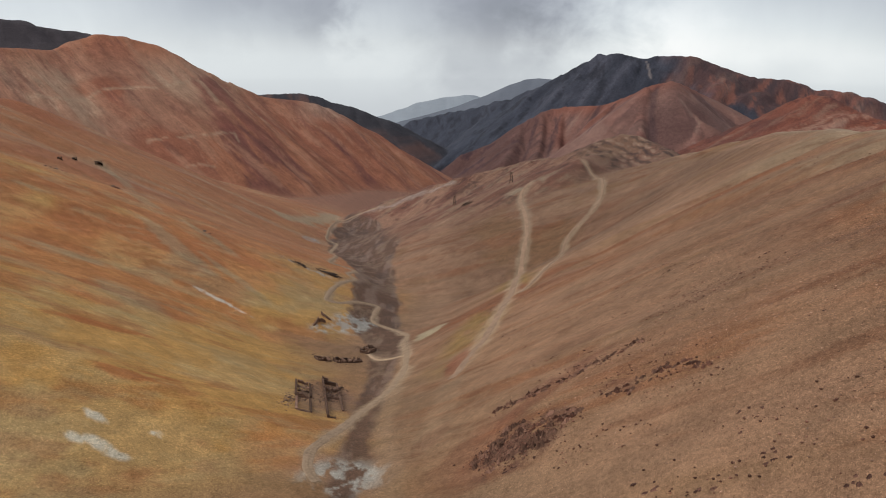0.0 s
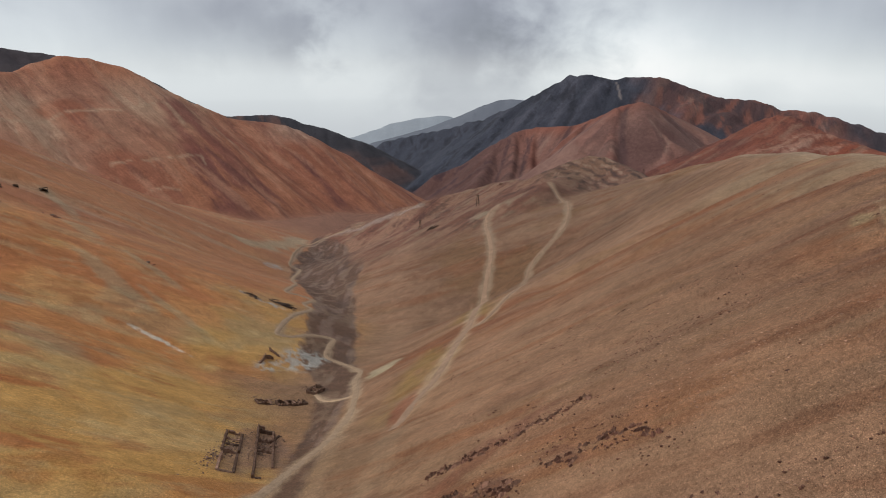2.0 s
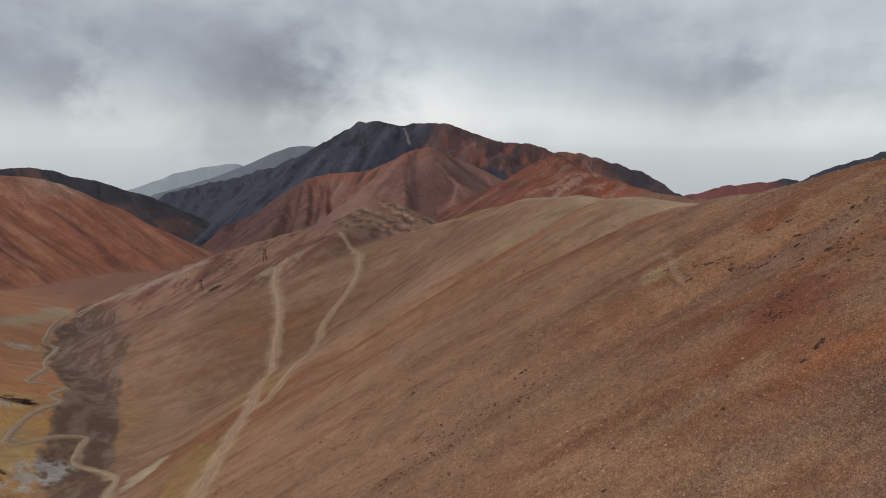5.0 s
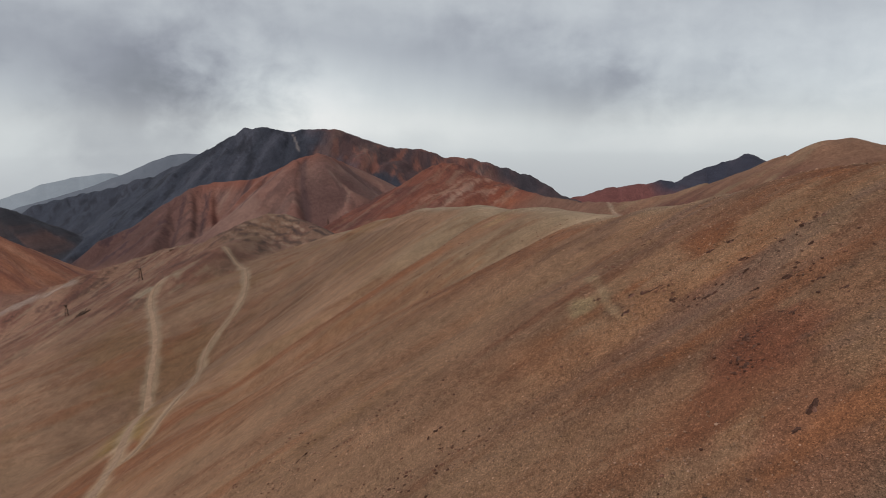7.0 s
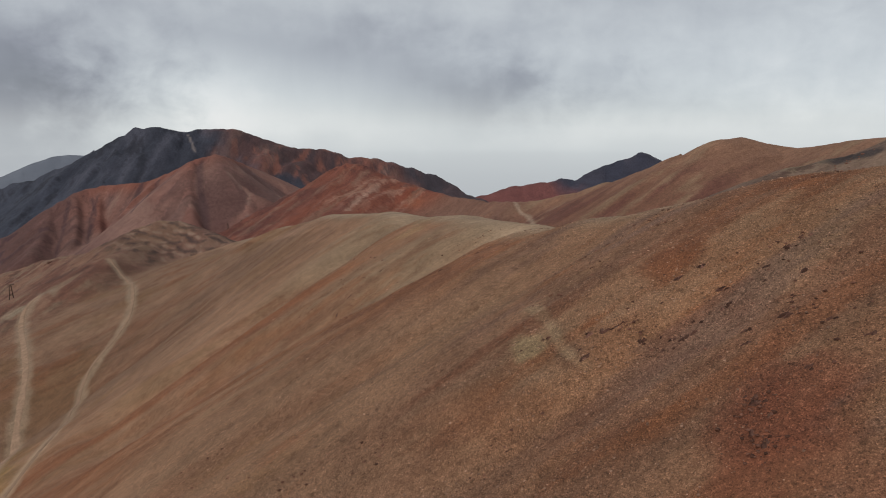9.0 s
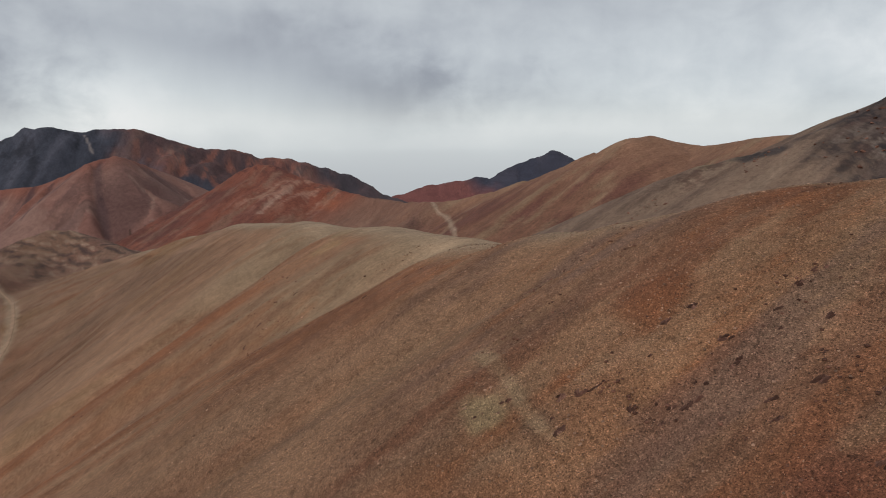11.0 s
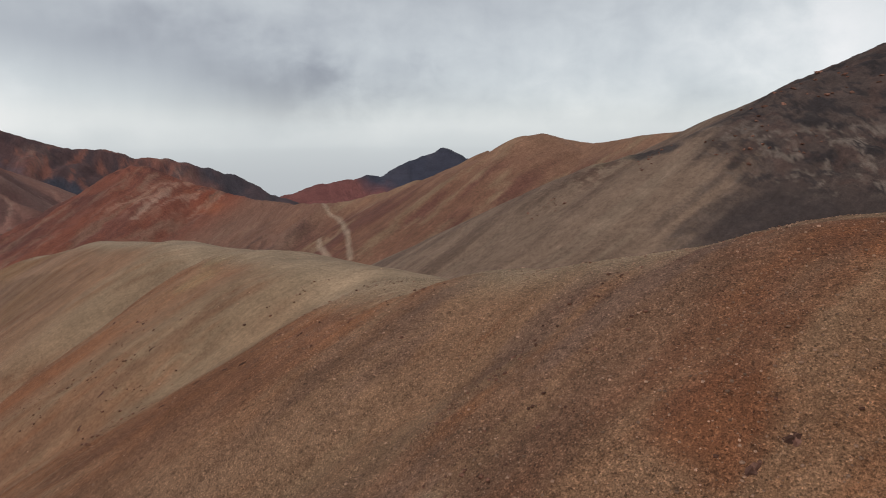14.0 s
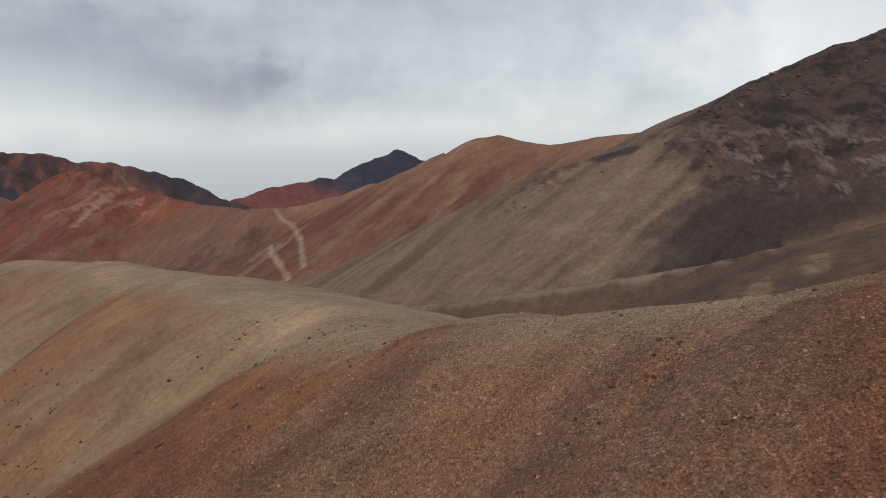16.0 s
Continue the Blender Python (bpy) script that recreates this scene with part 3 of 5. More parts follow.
def paint_big(x, y, z, run, off, g, down):
    c = plain((.32, .125, .066), len(x))
    west = soft(-360, -560, x - .25 * (y - 1250))
    c = blend(c, (.40, .255, .16), west * soft(110, 40, z) * soft(.25, .5, cloudy(x / 120, y / 80, 27)) * .8)
    c = blend(c, (.24, .085, .05), soft(.42, .6, streaks(run, down, 70, 22, 3)) * .6)
    c = blend(c, (.15, .056, .044), soft(.52, .66, streaks(run, down, 34, 21, 5)) * soft(-540, -420, x) * .85)
    c = blend(c, (.36, .17, .1), soft(.52, .66, streaks(run, down, 16, 23, 6)) * .6)
    c = blend(c, (.35, .22, .15), soft(-330, -260, x) * soft(-60, -10, z + 25 * (cloudy(x / 40, y / 40, 24) - .5)) * .8)
    c = blend(c, (.19, .062, .045), spot(x, y, -400, 1350, 70, 160, 45, 29) * soft(.35, .55, streaks(run, down, 22, 20, 5)) * .75)
    c = blend(c, (.15, .06, .045), soft(.58, .68, streaks(run, down, 9, 28, 8)) * .4)
    c = blend(c, (.33, .22, .145), soft(-80, -120, z) * soft(1150, 1000, y) * .7)
    for k, (line, wide) in enumerate((([(-690, 1180), (-648, 1206), (-614, 1279), (-530, 1325), (-489, 1392), (-474, 1393)], 4.5), ([(-500, 1180), (-471, 1202), (-415, 1239), (-380, 1274), (-366, 1250)], 3.5), ([(-430, 1135), (-412, 1155), (-385, 1165)], 3.5), ([(-474, 1393), (-450, 1372), (-432, 1354)], 7), ([(-392, 1410), (-365, 1390), (-342, 1373)], 4.5),
                                       ([(-232, 1480), (-236, 1485), (-229, 1490), (-218, 1492)], 2.5), ([(-176, 1480), (-164, 1478)], 2.5))):
        c = blend(c, (.42, .28, .17), soft(wide, .5, along(x, y, line)[0] + 7 * (cloudy(x / 15, y / 15, 80 + k) - .5)) * .5)
    return c * 1.16


# the thin pale scar below the dark summit: x, y
SUMMIT_SCAR = [(686, 2440), (682, 2390), (674, 2330)]


def paint_dark(x, y, z, run, off, g, down):
    broad = cloudy(x / 120, y / 120, 30)
    c = blend(plain(COAL, len(x)), SLATE, soft(.45, .7, streaks(run, down, 60, 31)))
    # mist over the western foot, painted in as a bluish tone
    c = blend(c, (.062, .064, .078), soft(20, -150, z) * soft(500, 250, x) * .7)
    c = blend(c, (.022, .021, .025), soft(.55, .66, streaks(run, down, 28, 36, 3)) * .6)
    red = soft(690, 860, x + 200 * (broad - .5) + .15 * (y - 2350))
    c = blend(c, (.2, .08, .058), red)
    c = blend(c, (.27, .155, .11), soft(.52, .7, streaks(run, down, 40, 32)) * red * .8)
    c = blend(c, (.08, .05, .048), soft(.1, .7, g) * red * .85)
    c = blend(c, (.07, .046, .046), soft(.54, .64, streaks(run, down, 26, 140, 4)) * red * .7)
    c = blend(c, (.3, .11, .07), soft(.55, .66, streaks(run, down, 30, 141, 4)) * red * .6)
    c = blend(c, (.06, .05, .055), soft(1350, 1500, x + 150 * (broad - .5)) * .8)
    c = blend(c, (.24, .19, .165), soft(4, .5, along(x, y, SUMMIT_SCAR)[0] + 5 * (cloudy(x / 20, y / 20, 35) - .5)) * .8)
    c = blend(c, COAL, spot(x, y, 893, 2100, 70, 60, 20, 38) * .9)
    return c


def paint_red(x, y, z, run, off, g, down):
    c = plain((.275, .135, .098), len(x))
    c = blend(c, (.21, .09, .066), soft(.45, .62, cloudy(x / 110, y / 110, 33)) * .6)
    c = blend(c, (.33, .19, .14), soft(.5, .62, streaks(run, down, 40, 34)) * .6)
    # deeper gullies get a darker colour, as shade would give them
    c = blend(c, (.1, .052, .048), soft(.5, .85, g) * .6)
    c = blend(c, (.12, .058, .05), soft(.56, .66, streaks(run, down, 22, 31, 4)) * .45)
    c = blend(c, (.27, .09, .055), soft(40, 8, np.abs(off)) * soft(280, 360, x) * soft(1640, 1700, y) * .7)
    c = blend(c, (.125, .064, .053), soft(330, 170, x + 60 * (cloudy(x / 70, y / 70, 37) - .5)) * .8)
    # the gullies' shade painted along their beds, in the purple of their scree
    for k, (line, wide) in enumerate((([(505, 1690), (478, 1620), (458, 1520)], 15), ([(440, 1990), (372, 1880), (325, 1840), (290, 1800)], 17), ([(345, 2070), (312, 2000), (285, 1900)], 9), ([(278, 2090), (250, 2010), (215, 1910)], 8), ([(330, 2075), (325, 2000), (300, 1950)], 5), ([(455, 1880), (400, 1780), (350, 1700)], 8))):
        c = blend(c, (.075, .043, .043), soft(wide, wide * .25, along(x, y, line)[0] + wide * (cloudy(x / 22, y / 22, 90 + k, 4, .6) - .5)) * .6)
    c = blend(c, (.085, .045, .045), soft(.54, .62, cloudy(x / 34, y / 34, 39, 4, .6)) * soft(300, 200, x) * soft(1950, 2050, y) * .85)
    c = blend(c, (.36, .235, .17), .5 * soft(5, 1, along(x, y, [(545, 1625), (560, 1590), (572, 1570), (556, 1535)])[0] + 8 * (cloudy(x / 9, y / 9, 98) - .5)) * .7)
    return c * .9


def paint_crimson(x, y, z, run, off, g, down):
    c = plain((.215, .072, .044), len(x))
    c = blend(c, (.15, .058, .042), soft(.48, .68, streaks(run, down, 28, 36)) * .7)
    c = blend(c, (.1, .042, .034), soft(1150, 1230, y + 40 * (cloudy(x / 40, y / 40, 35) - .5)) * soft(.3, .6, cloudy(x / 60, y / 60, 32)) * .6)
    c = blend(c, (.24, .06, .03), soft(1150, 1060, y) * soft(60, 10, np.abs(off)) * .7)
    crag = soft(.5, .57, streaks(run, down, 9, 37, 3)) * soft(130, 40, np.abs(np.abs(off) - 45)) * soft(1190, 1150, y) * soft(1020, 1070, y)
    c = blend(c, (.37, .19, .125), crag * .65)
    c = blend(c, (.09, .035, .028), soft(.55, .62, cloudy(x / 9, y / 9, 34, 4, .6)) * soft(40, 10, np.abs(off)) * soft(1020, 1070, y) * .7)
    c = blend(c, (.31, .095, .045), soft(.4, .6, cloudy(x / 30, y / 40, 56)) * soft(1140, 1100, y) * soft(1000, 1040, y) * soft(70, 25, np.abs(off)) * .8)
    c = blend(c, (.4, .24, .165), soft(7, 1, along(x, y, [(647, 1132), (610, 1115), (566, 1096)])[0] + 12 * (cloudy(x / 10, y / 10, 99, 4, .6) - .5)) * .7)
    c = blend(c, (.22, .12, .08), soft(1060, 960, y) * .8)
    c = blend(c, (.12, .062, .047), soft(.42, .6, streaks(run, down, 14, 93, 6)) * spot(x, y, 572, 800, 60, 120, 20, 94) * .8)
    c = blend(c, (.27, .155, .1), soft(.55, .7, streaks(run, down, 16, 38)) * .5)
    for line in ([(677, 805), (669, 787), (659, 754), (594, 671), (540, 611)], [(594, 720), (575, 697), (522, 614)]):
        c = blend(c, (.4, .27, .18), soft(4.5, 1, along(x, y, line)[0] + 3 * (cloudy(x / 12, y / 12, 39) - .5)) * .7)
    return c


def paint_orange(x, y, z, run, off, g, down):
    c = plain((.27, .135, .08), len(x))
    c = blend(c, (.19, .085, .052), soft(25, 150, np.abs(off)) * .8)
    c = blend(c, (.15, .06, .043), soft(.48, .66, streaks(run, down, 30, 41)) * soft(30, 110, np.abs(off)) * .8)
    c = blend(c, (.31, .2, .115), soft(.55, .72, streaks(run, down, 18, 42)) * .5)
    for line in ([(677, 805), (669, 787), (659, 754), (594, 671), (540, 611)], [(594, 720), (575, 697), (522, 614)]):
        c = blend(c, (.4, .27, .18), soft(4.5, 1, along(x, y, line)[0] + 3 * (cloudy(x / 12, y / 12, 39) - .5)) * .7)
    return c


def paint_grey(x, y, z, run, off, g, down):
    """Tan scree fans, a buff shoulder, a dark rocky top and a tail of purple-grey talus below it."""
    c = plain((.33, .205, .138), len(x))
    lump = cloudy(x / 40, y / 40, 43)
    c = blend(c, (.2, .118, .082), soft(.46, .62, streaks(run, down, 22, 44, 7)) * .65)
    c = blend(c, (.37, .245, .165), soft(.55, .68, streaks(run, down, 9, 42, 12)) * .5)
    c = blend(c, (.36, .27, .155), soft(16, 4, np.abs(off)) * soft(300, 330, y) * .6)
    c = blend(c, (.16, .085, .06), soft(.56, .62, cloudy(x / 9, y / 9, 51, 5, .65)) * soft(265, 300, y) * soft(70, 25, np.abs(off)) * .75)
    edge = y - 226 - .6 * np.clip(x - 500, 0, 90) + 40 * (lump - .5) + 90 * (streaks(run, down, 12, 45, 6) - .5)
    rocky = soft(34, -30, edge)
    talus = rocky * soft(74, 60, z + 18 * (cloudy(x / 22, y / 22, 52) - .5))
    c = blend(c, (.105, .07, .06), rocky * .92)
    mottle = rocky * (1 - talus)
    c = blend(c, (.05, .038, .037), soft(.5, .58, cloudy(x / 13, y / 13, 46, 6, .72)) * mottle * .85)
    c = blend(c, (.28, .2, .155), soft(.55, .62, cloudy(x / 11, y / 11, 45, 6, .72)) * mottle * soft(116, 96, z) * .85)
    c = blend(c, (.15, .085, .066), soft(.56, .64, cloudy(x / 15, y / 15, 53, 5, .7)) * mottle * .6)
    c = blend(c, (.083, .058, .052), talus * .85)
    c = blend(c, (.06, .05, .05), spot(x, y, 545, 300, 10, 24, -10, 49) * .8)
    return c * .7


def paint_brown(x, y, z, run, off, g, down):
    c = plain((.145, .082, .057), len(x))
    c = blend(c, (.1, .062, .05), soft(.45, .62, cloudy(x / 40, y / 40, 47, 5, .6)) * soft(230, 150, y) * .8)
    c = blend(c, (.3, .21, .145), soft(8, 1, np.abs(off + 2)) * soft(.35, .5, cloudy(x / 20, y / 20, 41)) * .6)
    c = blend(c, (.27, .17, .1), soft(.56, .66, cloudy(x / 14, y / 14, 48, 5, .6)) * soft(190, 140, y) * .7)
    return c


def paint_bed(x, y, z, run, off, g, down):
    """Tan banks with a strip of dark brown stream gravel along the middle, broad further down."""
    c = plain((.29, .165, .1), len(x))
    c = blend(c, (.33, .18, .085), soft(260, 120, y) * soft(.4, .6, cloudy(x / 18, y / 18, 64)) * .6)
    c = blend(c, (.25, .115, .075), soft(820, 930, y) * .85)
    return c


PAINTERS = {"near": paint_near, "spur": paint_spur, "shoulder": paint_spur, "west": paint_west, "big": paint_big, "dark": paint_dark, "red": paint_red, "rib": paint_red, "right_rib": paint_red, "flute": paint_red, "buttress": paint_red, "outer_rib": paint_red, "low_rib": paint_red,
            "crimson": paint_crimson, "orange": paint_orange, "grey": paint_grey, "brown": paint_brown, "bed": paint_bed}
# the pale greys of mist and clouded are haze laid into the rock colour
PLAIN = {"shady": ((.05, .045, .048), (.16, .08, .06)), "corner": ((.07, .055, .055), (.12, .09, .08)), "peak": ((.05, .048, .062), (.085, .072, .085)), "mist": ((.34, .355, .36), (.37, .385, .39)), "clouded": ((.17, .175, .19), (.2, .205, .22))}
TRACKS = {
    "valley": ([(-21, 101), (-23.6, 106), (-24.3, 112), (-22.7, 118.5), (-20.8, 131), (-18.2, 150.5), (-14.1, 168.5), (-11.8, 193), (-12.3, 217), (-14.4, 236.5), (-13.9, 251), (-20, 266), (-29.5, 275.5), (-30.4, 290), (-30.2, 304), (-37.6, 301), (-45.6, 286.5), (-50.2, 283), (-51.3, 296), (-50, 316), (-46, 346), (-51.4, 355), (-50.5, 384), (-58, 382), (-64.4, 376), (-70, 437), (-80, 480), (-88, 523), (-91, 573), (-103, 592), (-118, 762), (-94, 781), (-75, 776)], 2.2),
    "hill": ([(-2, 111), (0.6, 131), (2, 150), (8.4, 170), (16.7, 200), (26, 248), (34, 300), (41, 346), (47.8, 383), (50, 410), (54, 474), (65, 500)], 4.0),
    "branch": ([(27, 236), (33, 245), (46, 277), (64, 350), (82, 372), (91, 391), (101, 438), (107, 485), (104, 512)], 2.8),
    "wash": ([(-8.2, 92), (-10.5, 114), (-13, 136), (-12.8, 167), (-11.1, 192)], 3.5),
    "lane": ([(-14, 213), (-22, 214), (-27, 224)], 2.2)}


def paint(x, y, z, layers):
    """The colours of all ridges, each weighed by how nearly it is the ground itself."""
    total, col = np.zeros(len(x)), np.zeros((len(x), 3))
    for name, (m, zr, run, off, g, down) in layers.items():
        far = np.hypot(x[m] - 30, y[m] - 60)
        weight = np.exp(np.clip((zr - z[m]) / (1.2 + far * 0.004), -30, 3)) + 1e-12
        keep = weight > 0.002
        mm, weight = m[keep], weight[keep]
        args = (x[mm], y[mm], zr[keep], run[keep], off[keep], g[keep], down[keep])
        if name in PAINTERS:
            c = PAINTERS[name](*args)
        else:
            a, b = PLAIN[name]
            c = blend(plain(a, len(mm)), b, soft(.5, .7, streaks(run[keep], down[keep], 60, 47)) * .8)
            if name == "shady":
                c = blend(c, (.17, .095, .075), soft(95, 160, np.abs(off[keep]) + 50 * (cloudy(x[mm] / 70, y[mm] / 70, 54) - .5)) * soft(-120, -330, x[mm]) * .85)
            if name == "peak":
                c = blend(c, (.22, .075, .058), soft(2520, 2400, x[mm] + 160 * (cloudy(x[mm] / 90, y[mm] / 90, 55) - .5)) * .85)
        col[mm] += c * weight[:, None]
        total[mm] += weight
    col /= total[:, None]
    near = np.nonzero((x > -180) & (x < 140) & (y > 60) & (y < 900))[0]
    xs, ys = x[near], y[near]
    ways = [60, 100, 147, 183, 204, 234, 270, 308, 350, 385, 430, 470, 540, 690, 780, 850]
    half = np.interp(ys, ways, [1, 3.5, 3.5, 4, 5.5, 7.5, 11, 12, 12, 13, 16, 23, 29, 28, 16, 1])
    mid = np.interp(ys, ways, [-14, -16, -18, -18.5, -19, -20, -28, -32, -36, -39, -48, -55, -62, -82, -100, -110])
    edge = np.abs(xs - mid) + 1.6 * (cloudy(xs / 2.2, ys / 4, 143, 3, .6) - .5) + (1.2 + .22 * half) * 2 * (cloudy(xs / 9, ys / 22, 65, 4, .55) - .5)
    dark = soft(half + .8, half - 1.5, edge) * soft(20, 13, z[near] - layers["bed"][1][near])
    stony = blend(blend(plain(BED_BROWN, len(near)), (.23, .145, .11), soft(.52, .66, cloudy(xs / 5, ys / 22, 66))), (.115, .07, .055), soft(.55, .7, cloudy(xs / 12, ys / 30, 69)) * .8)
    stony = blend(stony, (.27, .175, .12), soft(.06, .02, np.abs(cloudy(xs / 9, ys / 34, 63, 3) - .5)) * .5)
    dark = dark * .96
    # a crescent of tan wash where the hills run out on the valley floor
    col[near] = blend(col[near], (.43, .31, .19), soft(15, 4, along(xs, ys, [(-140, 590), (-128, 645), (-126, 705), (-136, 860)])[0] + 12 * (cloudy(xs / 20, ys / 20, 142) - .5)) * .8)
    col[near] = col[near] * (1 - dark[:, None]) + stony * dark[:, None]
    for k, (line, wide) in enumerate(TRACKS.values()):
        d = along(xs, ys, line)[0] + 3.0 * (cloudy(xs / 5, ys / 5, 95 + k, 3) - .5)
        worn = .7 * (1 - (.7 * soft(185, 140, ys) if k in (1, 3) else 0))
        col[near] = blend(col[near], (.43, .295, .195), soft(wide * 1.15, wide * .3, d) * worn)
    for k, (px, py, rx, ry, turn) in enumerate(((-37, 264, 9, 17, -10), (-47, 246, 5, 7, 0), (-18.5, 104, 8, 8, 0), (-66, 323, 15, 4.5, -15), (-107, 545, 7, 13, 0))):
        col[near] = blend(col[near], (.46, .43, .39), spot(xs, ys, px, py, rx, ry, turn, 67 + k) * soft(.42, .56, cloudy(xs / 1.8 + 1.5 * cloudy(xs / 6, ys / 6, 144), ys / 3.4, 68, 5, .6)) * .75)
    col[near] = blend(col[near], (.47, .37, .24), spot(xs, ys, -5, 243, 5, 13, -20, 77) * .9)
    col[near] = blend(col[near], (.23, .14, .11), spot(xs, ys, -30, 158, 8, 24, 8, 78) * .7)
    col[near] = blend(col[near], (.27, .1, .06), spot(xs, ys, 4, 166, 3.5, 13, -8, 79) * .7)
    col[near] = blend(col[near], (.135, .066, .048), spot(xs, ys, 11, 93, 9, 6, 40, 81) * soft(.4, .58, cloudy(xs / 2.5, ys / 2.5, 85, 4, .6)) * .85)
    col[near] = blend(col[near], (.19, .09, .06), spot(xs, ys, 21, 110, 11, 2.2, 12, 82) * soft(.4, .6, cloudy(xs / 3, ys / 3, 84)) * .7)
    col[near] = blend(col[near], (.19, .09, .06), spot(xs, ys, 27, 94, 9, 2.2, -42, 83) * soft(.4, .6, cloudy(xs / 3, ys / 3, 84)) * .6)
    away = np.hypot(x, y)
    # aerial haze put into the colours: they turn bluer with distance
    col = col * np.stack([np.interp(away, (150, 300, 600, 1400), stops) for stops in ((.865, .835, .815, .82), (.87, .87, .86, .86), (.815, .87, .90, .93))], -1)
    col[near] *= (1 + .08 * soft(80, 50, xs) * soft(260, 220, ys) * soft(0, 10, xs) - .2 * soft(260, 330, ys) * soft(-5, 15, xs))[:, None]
    return col * (1 + 0.4 * (cloudy(x / 7, y / 7, 8, 4, .6) - .5) * soft(900, 300, away))[:, None]


# ---- the land ----
def landscape():
    """One sheet of ground out to the horizon, finest along the near slope and cut along the feet of the mountains."""
    cx, cy = -20.0, -50.0
    angles = np.concatenate([np.arange(-40, 97, 0.14), np.arange(97, 320, 3.0)])
    radii = np.concatenate([np.arange(1, 70, 3.0), np.arange(70, 265, 0.55), 265 * np.exp(np.arange(1, 333) * 0.004), 999 * np.exp(np.arange(1, 229) * 0.0042), 2603 * np.exp(np.arange(1, 56) * 0.012)])
    A, R = np.meshgrid(np.radians(angles), radii)
    x, y = (cx + R * np.sin(A)).ravel(), (cy + R * np.cos(A)).ravel()
    layers = {}
    z = land(x, y, True, layers)
    owner, most = np.full(len(x), -1), layers["bed"][1].copy()
    flow = np.stack([layers["bed"][3], layers["bed"][2], np.zeros(len(x))], -1)
    index = {name: k for k, name in enumerate(RIDGES)}
    for name, (m, zr, *rest) in layers.items():
        if name != "bed":
            up = zr > most[m]
            owner[m[up]] = index[name]
            flow[m[up], 0], flow[m[up], 1] = rest[0][up], rest[3][up]
            most[m[up]] = zr[up]
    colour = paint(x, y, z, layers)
    # loose gravel lies thick on the southern slope, thin on the sand of the knolls and further down
    stony = 0.42 + 0.58 * soft(240, 150, y) * soft(20, 75, x) + 0.15 * soft(0, -40, x)
    for line, depth, width in SWALES[:2]:
        lee = along(x, y, line)[1] + 9 * (cloudy(x / 25, y / 25, 6) - .5)
        stony = stony * (1 - 0.88 * soft(-38, -20, lee) * soft(6, 0, lee) * soft(60, 90, x) * soft(190, 150, x))
    stony = np.clip(stony * (0.55 + 0.9 * cloudy(x / 12, y / 12, 97, 3)) + 0.8 * soft(400, 900, np.hypot(x, y)), 0, 1)
    na, nr = len(angles), len(radii)
    i, j = np.meshgrid(np.arange(nr - 1), np.arange(na), indexing="ij")
    j2 = (j + 1) % na
    quads = np.stack([i * na + j, i * na + j2, (i + 1) * na + j2, (i + 1) * na + j], -1).reshape(-1, 4)[:, ::-1]
    pieces = [("ground", ("near", "spur", "shoulder", "west"), NEAR_ROCK, "reddish brown gravel slopes above a dry valley", "ground"),
              ("red_hill", ("big",), MID_ROCK, "big red scree hill with faint old mine tracks", "hill"),
              ("dark_mountain", ("dark",), FAR_ROCK, "charcoal mountain with a rust red shoulder below cloud", "mountain"),
              ("red_mountain", ("red", "rib", "right_rib", "flute", "buttress", "outer_rib", "low_rib"), FAR_ROCK, "fluted brick red mountain with shade painted into its purple gullies", "mountain"),
              ("crimson_hill", ("crimson",), MID_ROCK, "crimson hill with pale orange rock along its crest", "hill"),
              ("orange_hill", ("orange",), MID_ROCK, "smooth orange brown hill beside a saddle", "hill"),
              ("grey_mountain", ("grey",), MID_ROCK, "grey scree mountain with a dark rocky top", "mountain"),
              ("brown_spur", ("brown",), MID_ROCK, "dark brown spur with a tan gravel crest", "hill"),
              ("shady_ridge", ("shady", "corner"), FAR_ROCK, "dark ridge behind the red hill", "mountain"),
              ("blue_peak", ("peak",), FAR_ROCK, "distant blue grey peak with a red flank", "mountain"),
              ("misty_range", ("mist", "clouded"), HAZE_TONED_ROCK, "distant range with haze painted in as pale grey", "mountain")]
    share = owner[quads[:, 0]]
    for name, ridges, material, label, category in pieces:
        keys = [index[k] for k in ridges] + ([-1] if name == "ground" else [])
        faces = quads[np.isin(share, keys)]
        used, flat = np.unique(faces, return_inverse=True)
        me = bpy.data.meshes.new(name)
        me.vertices.add(len(used))
        me.vertices.foreach_set("co", np.stack([x[used], y[used], z[used]], -1).astype(np.float32).ravel())
        me.loops.add(flat.size)
        me.loops.foreach_set("vertex_index", flat.ravel().astype(np.int32))
        me.polygons.add(len(faces))
        me.polygons.foreach_set("loop_start", np.arange(0, flat.size, 4, dtype=np.int32))
        me.polygons.foreach_set("use_smooth", np.ones(len(faces), bool))
        me.update(calc_edges=True)
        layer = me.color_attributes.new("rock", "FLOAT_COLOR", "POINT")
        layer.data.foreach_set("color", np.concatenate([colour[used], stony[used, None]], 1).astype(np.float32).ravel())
        lay = me.attributes.new("flow", "FLOAT_VECTOR", "POINT")
        lay.data.foreach_set("vector", flow[used].astype(np.float32).ravel())
        me.materials.append(material)
        tagged(new(name, me), label, category, kind="structure")


landscape()


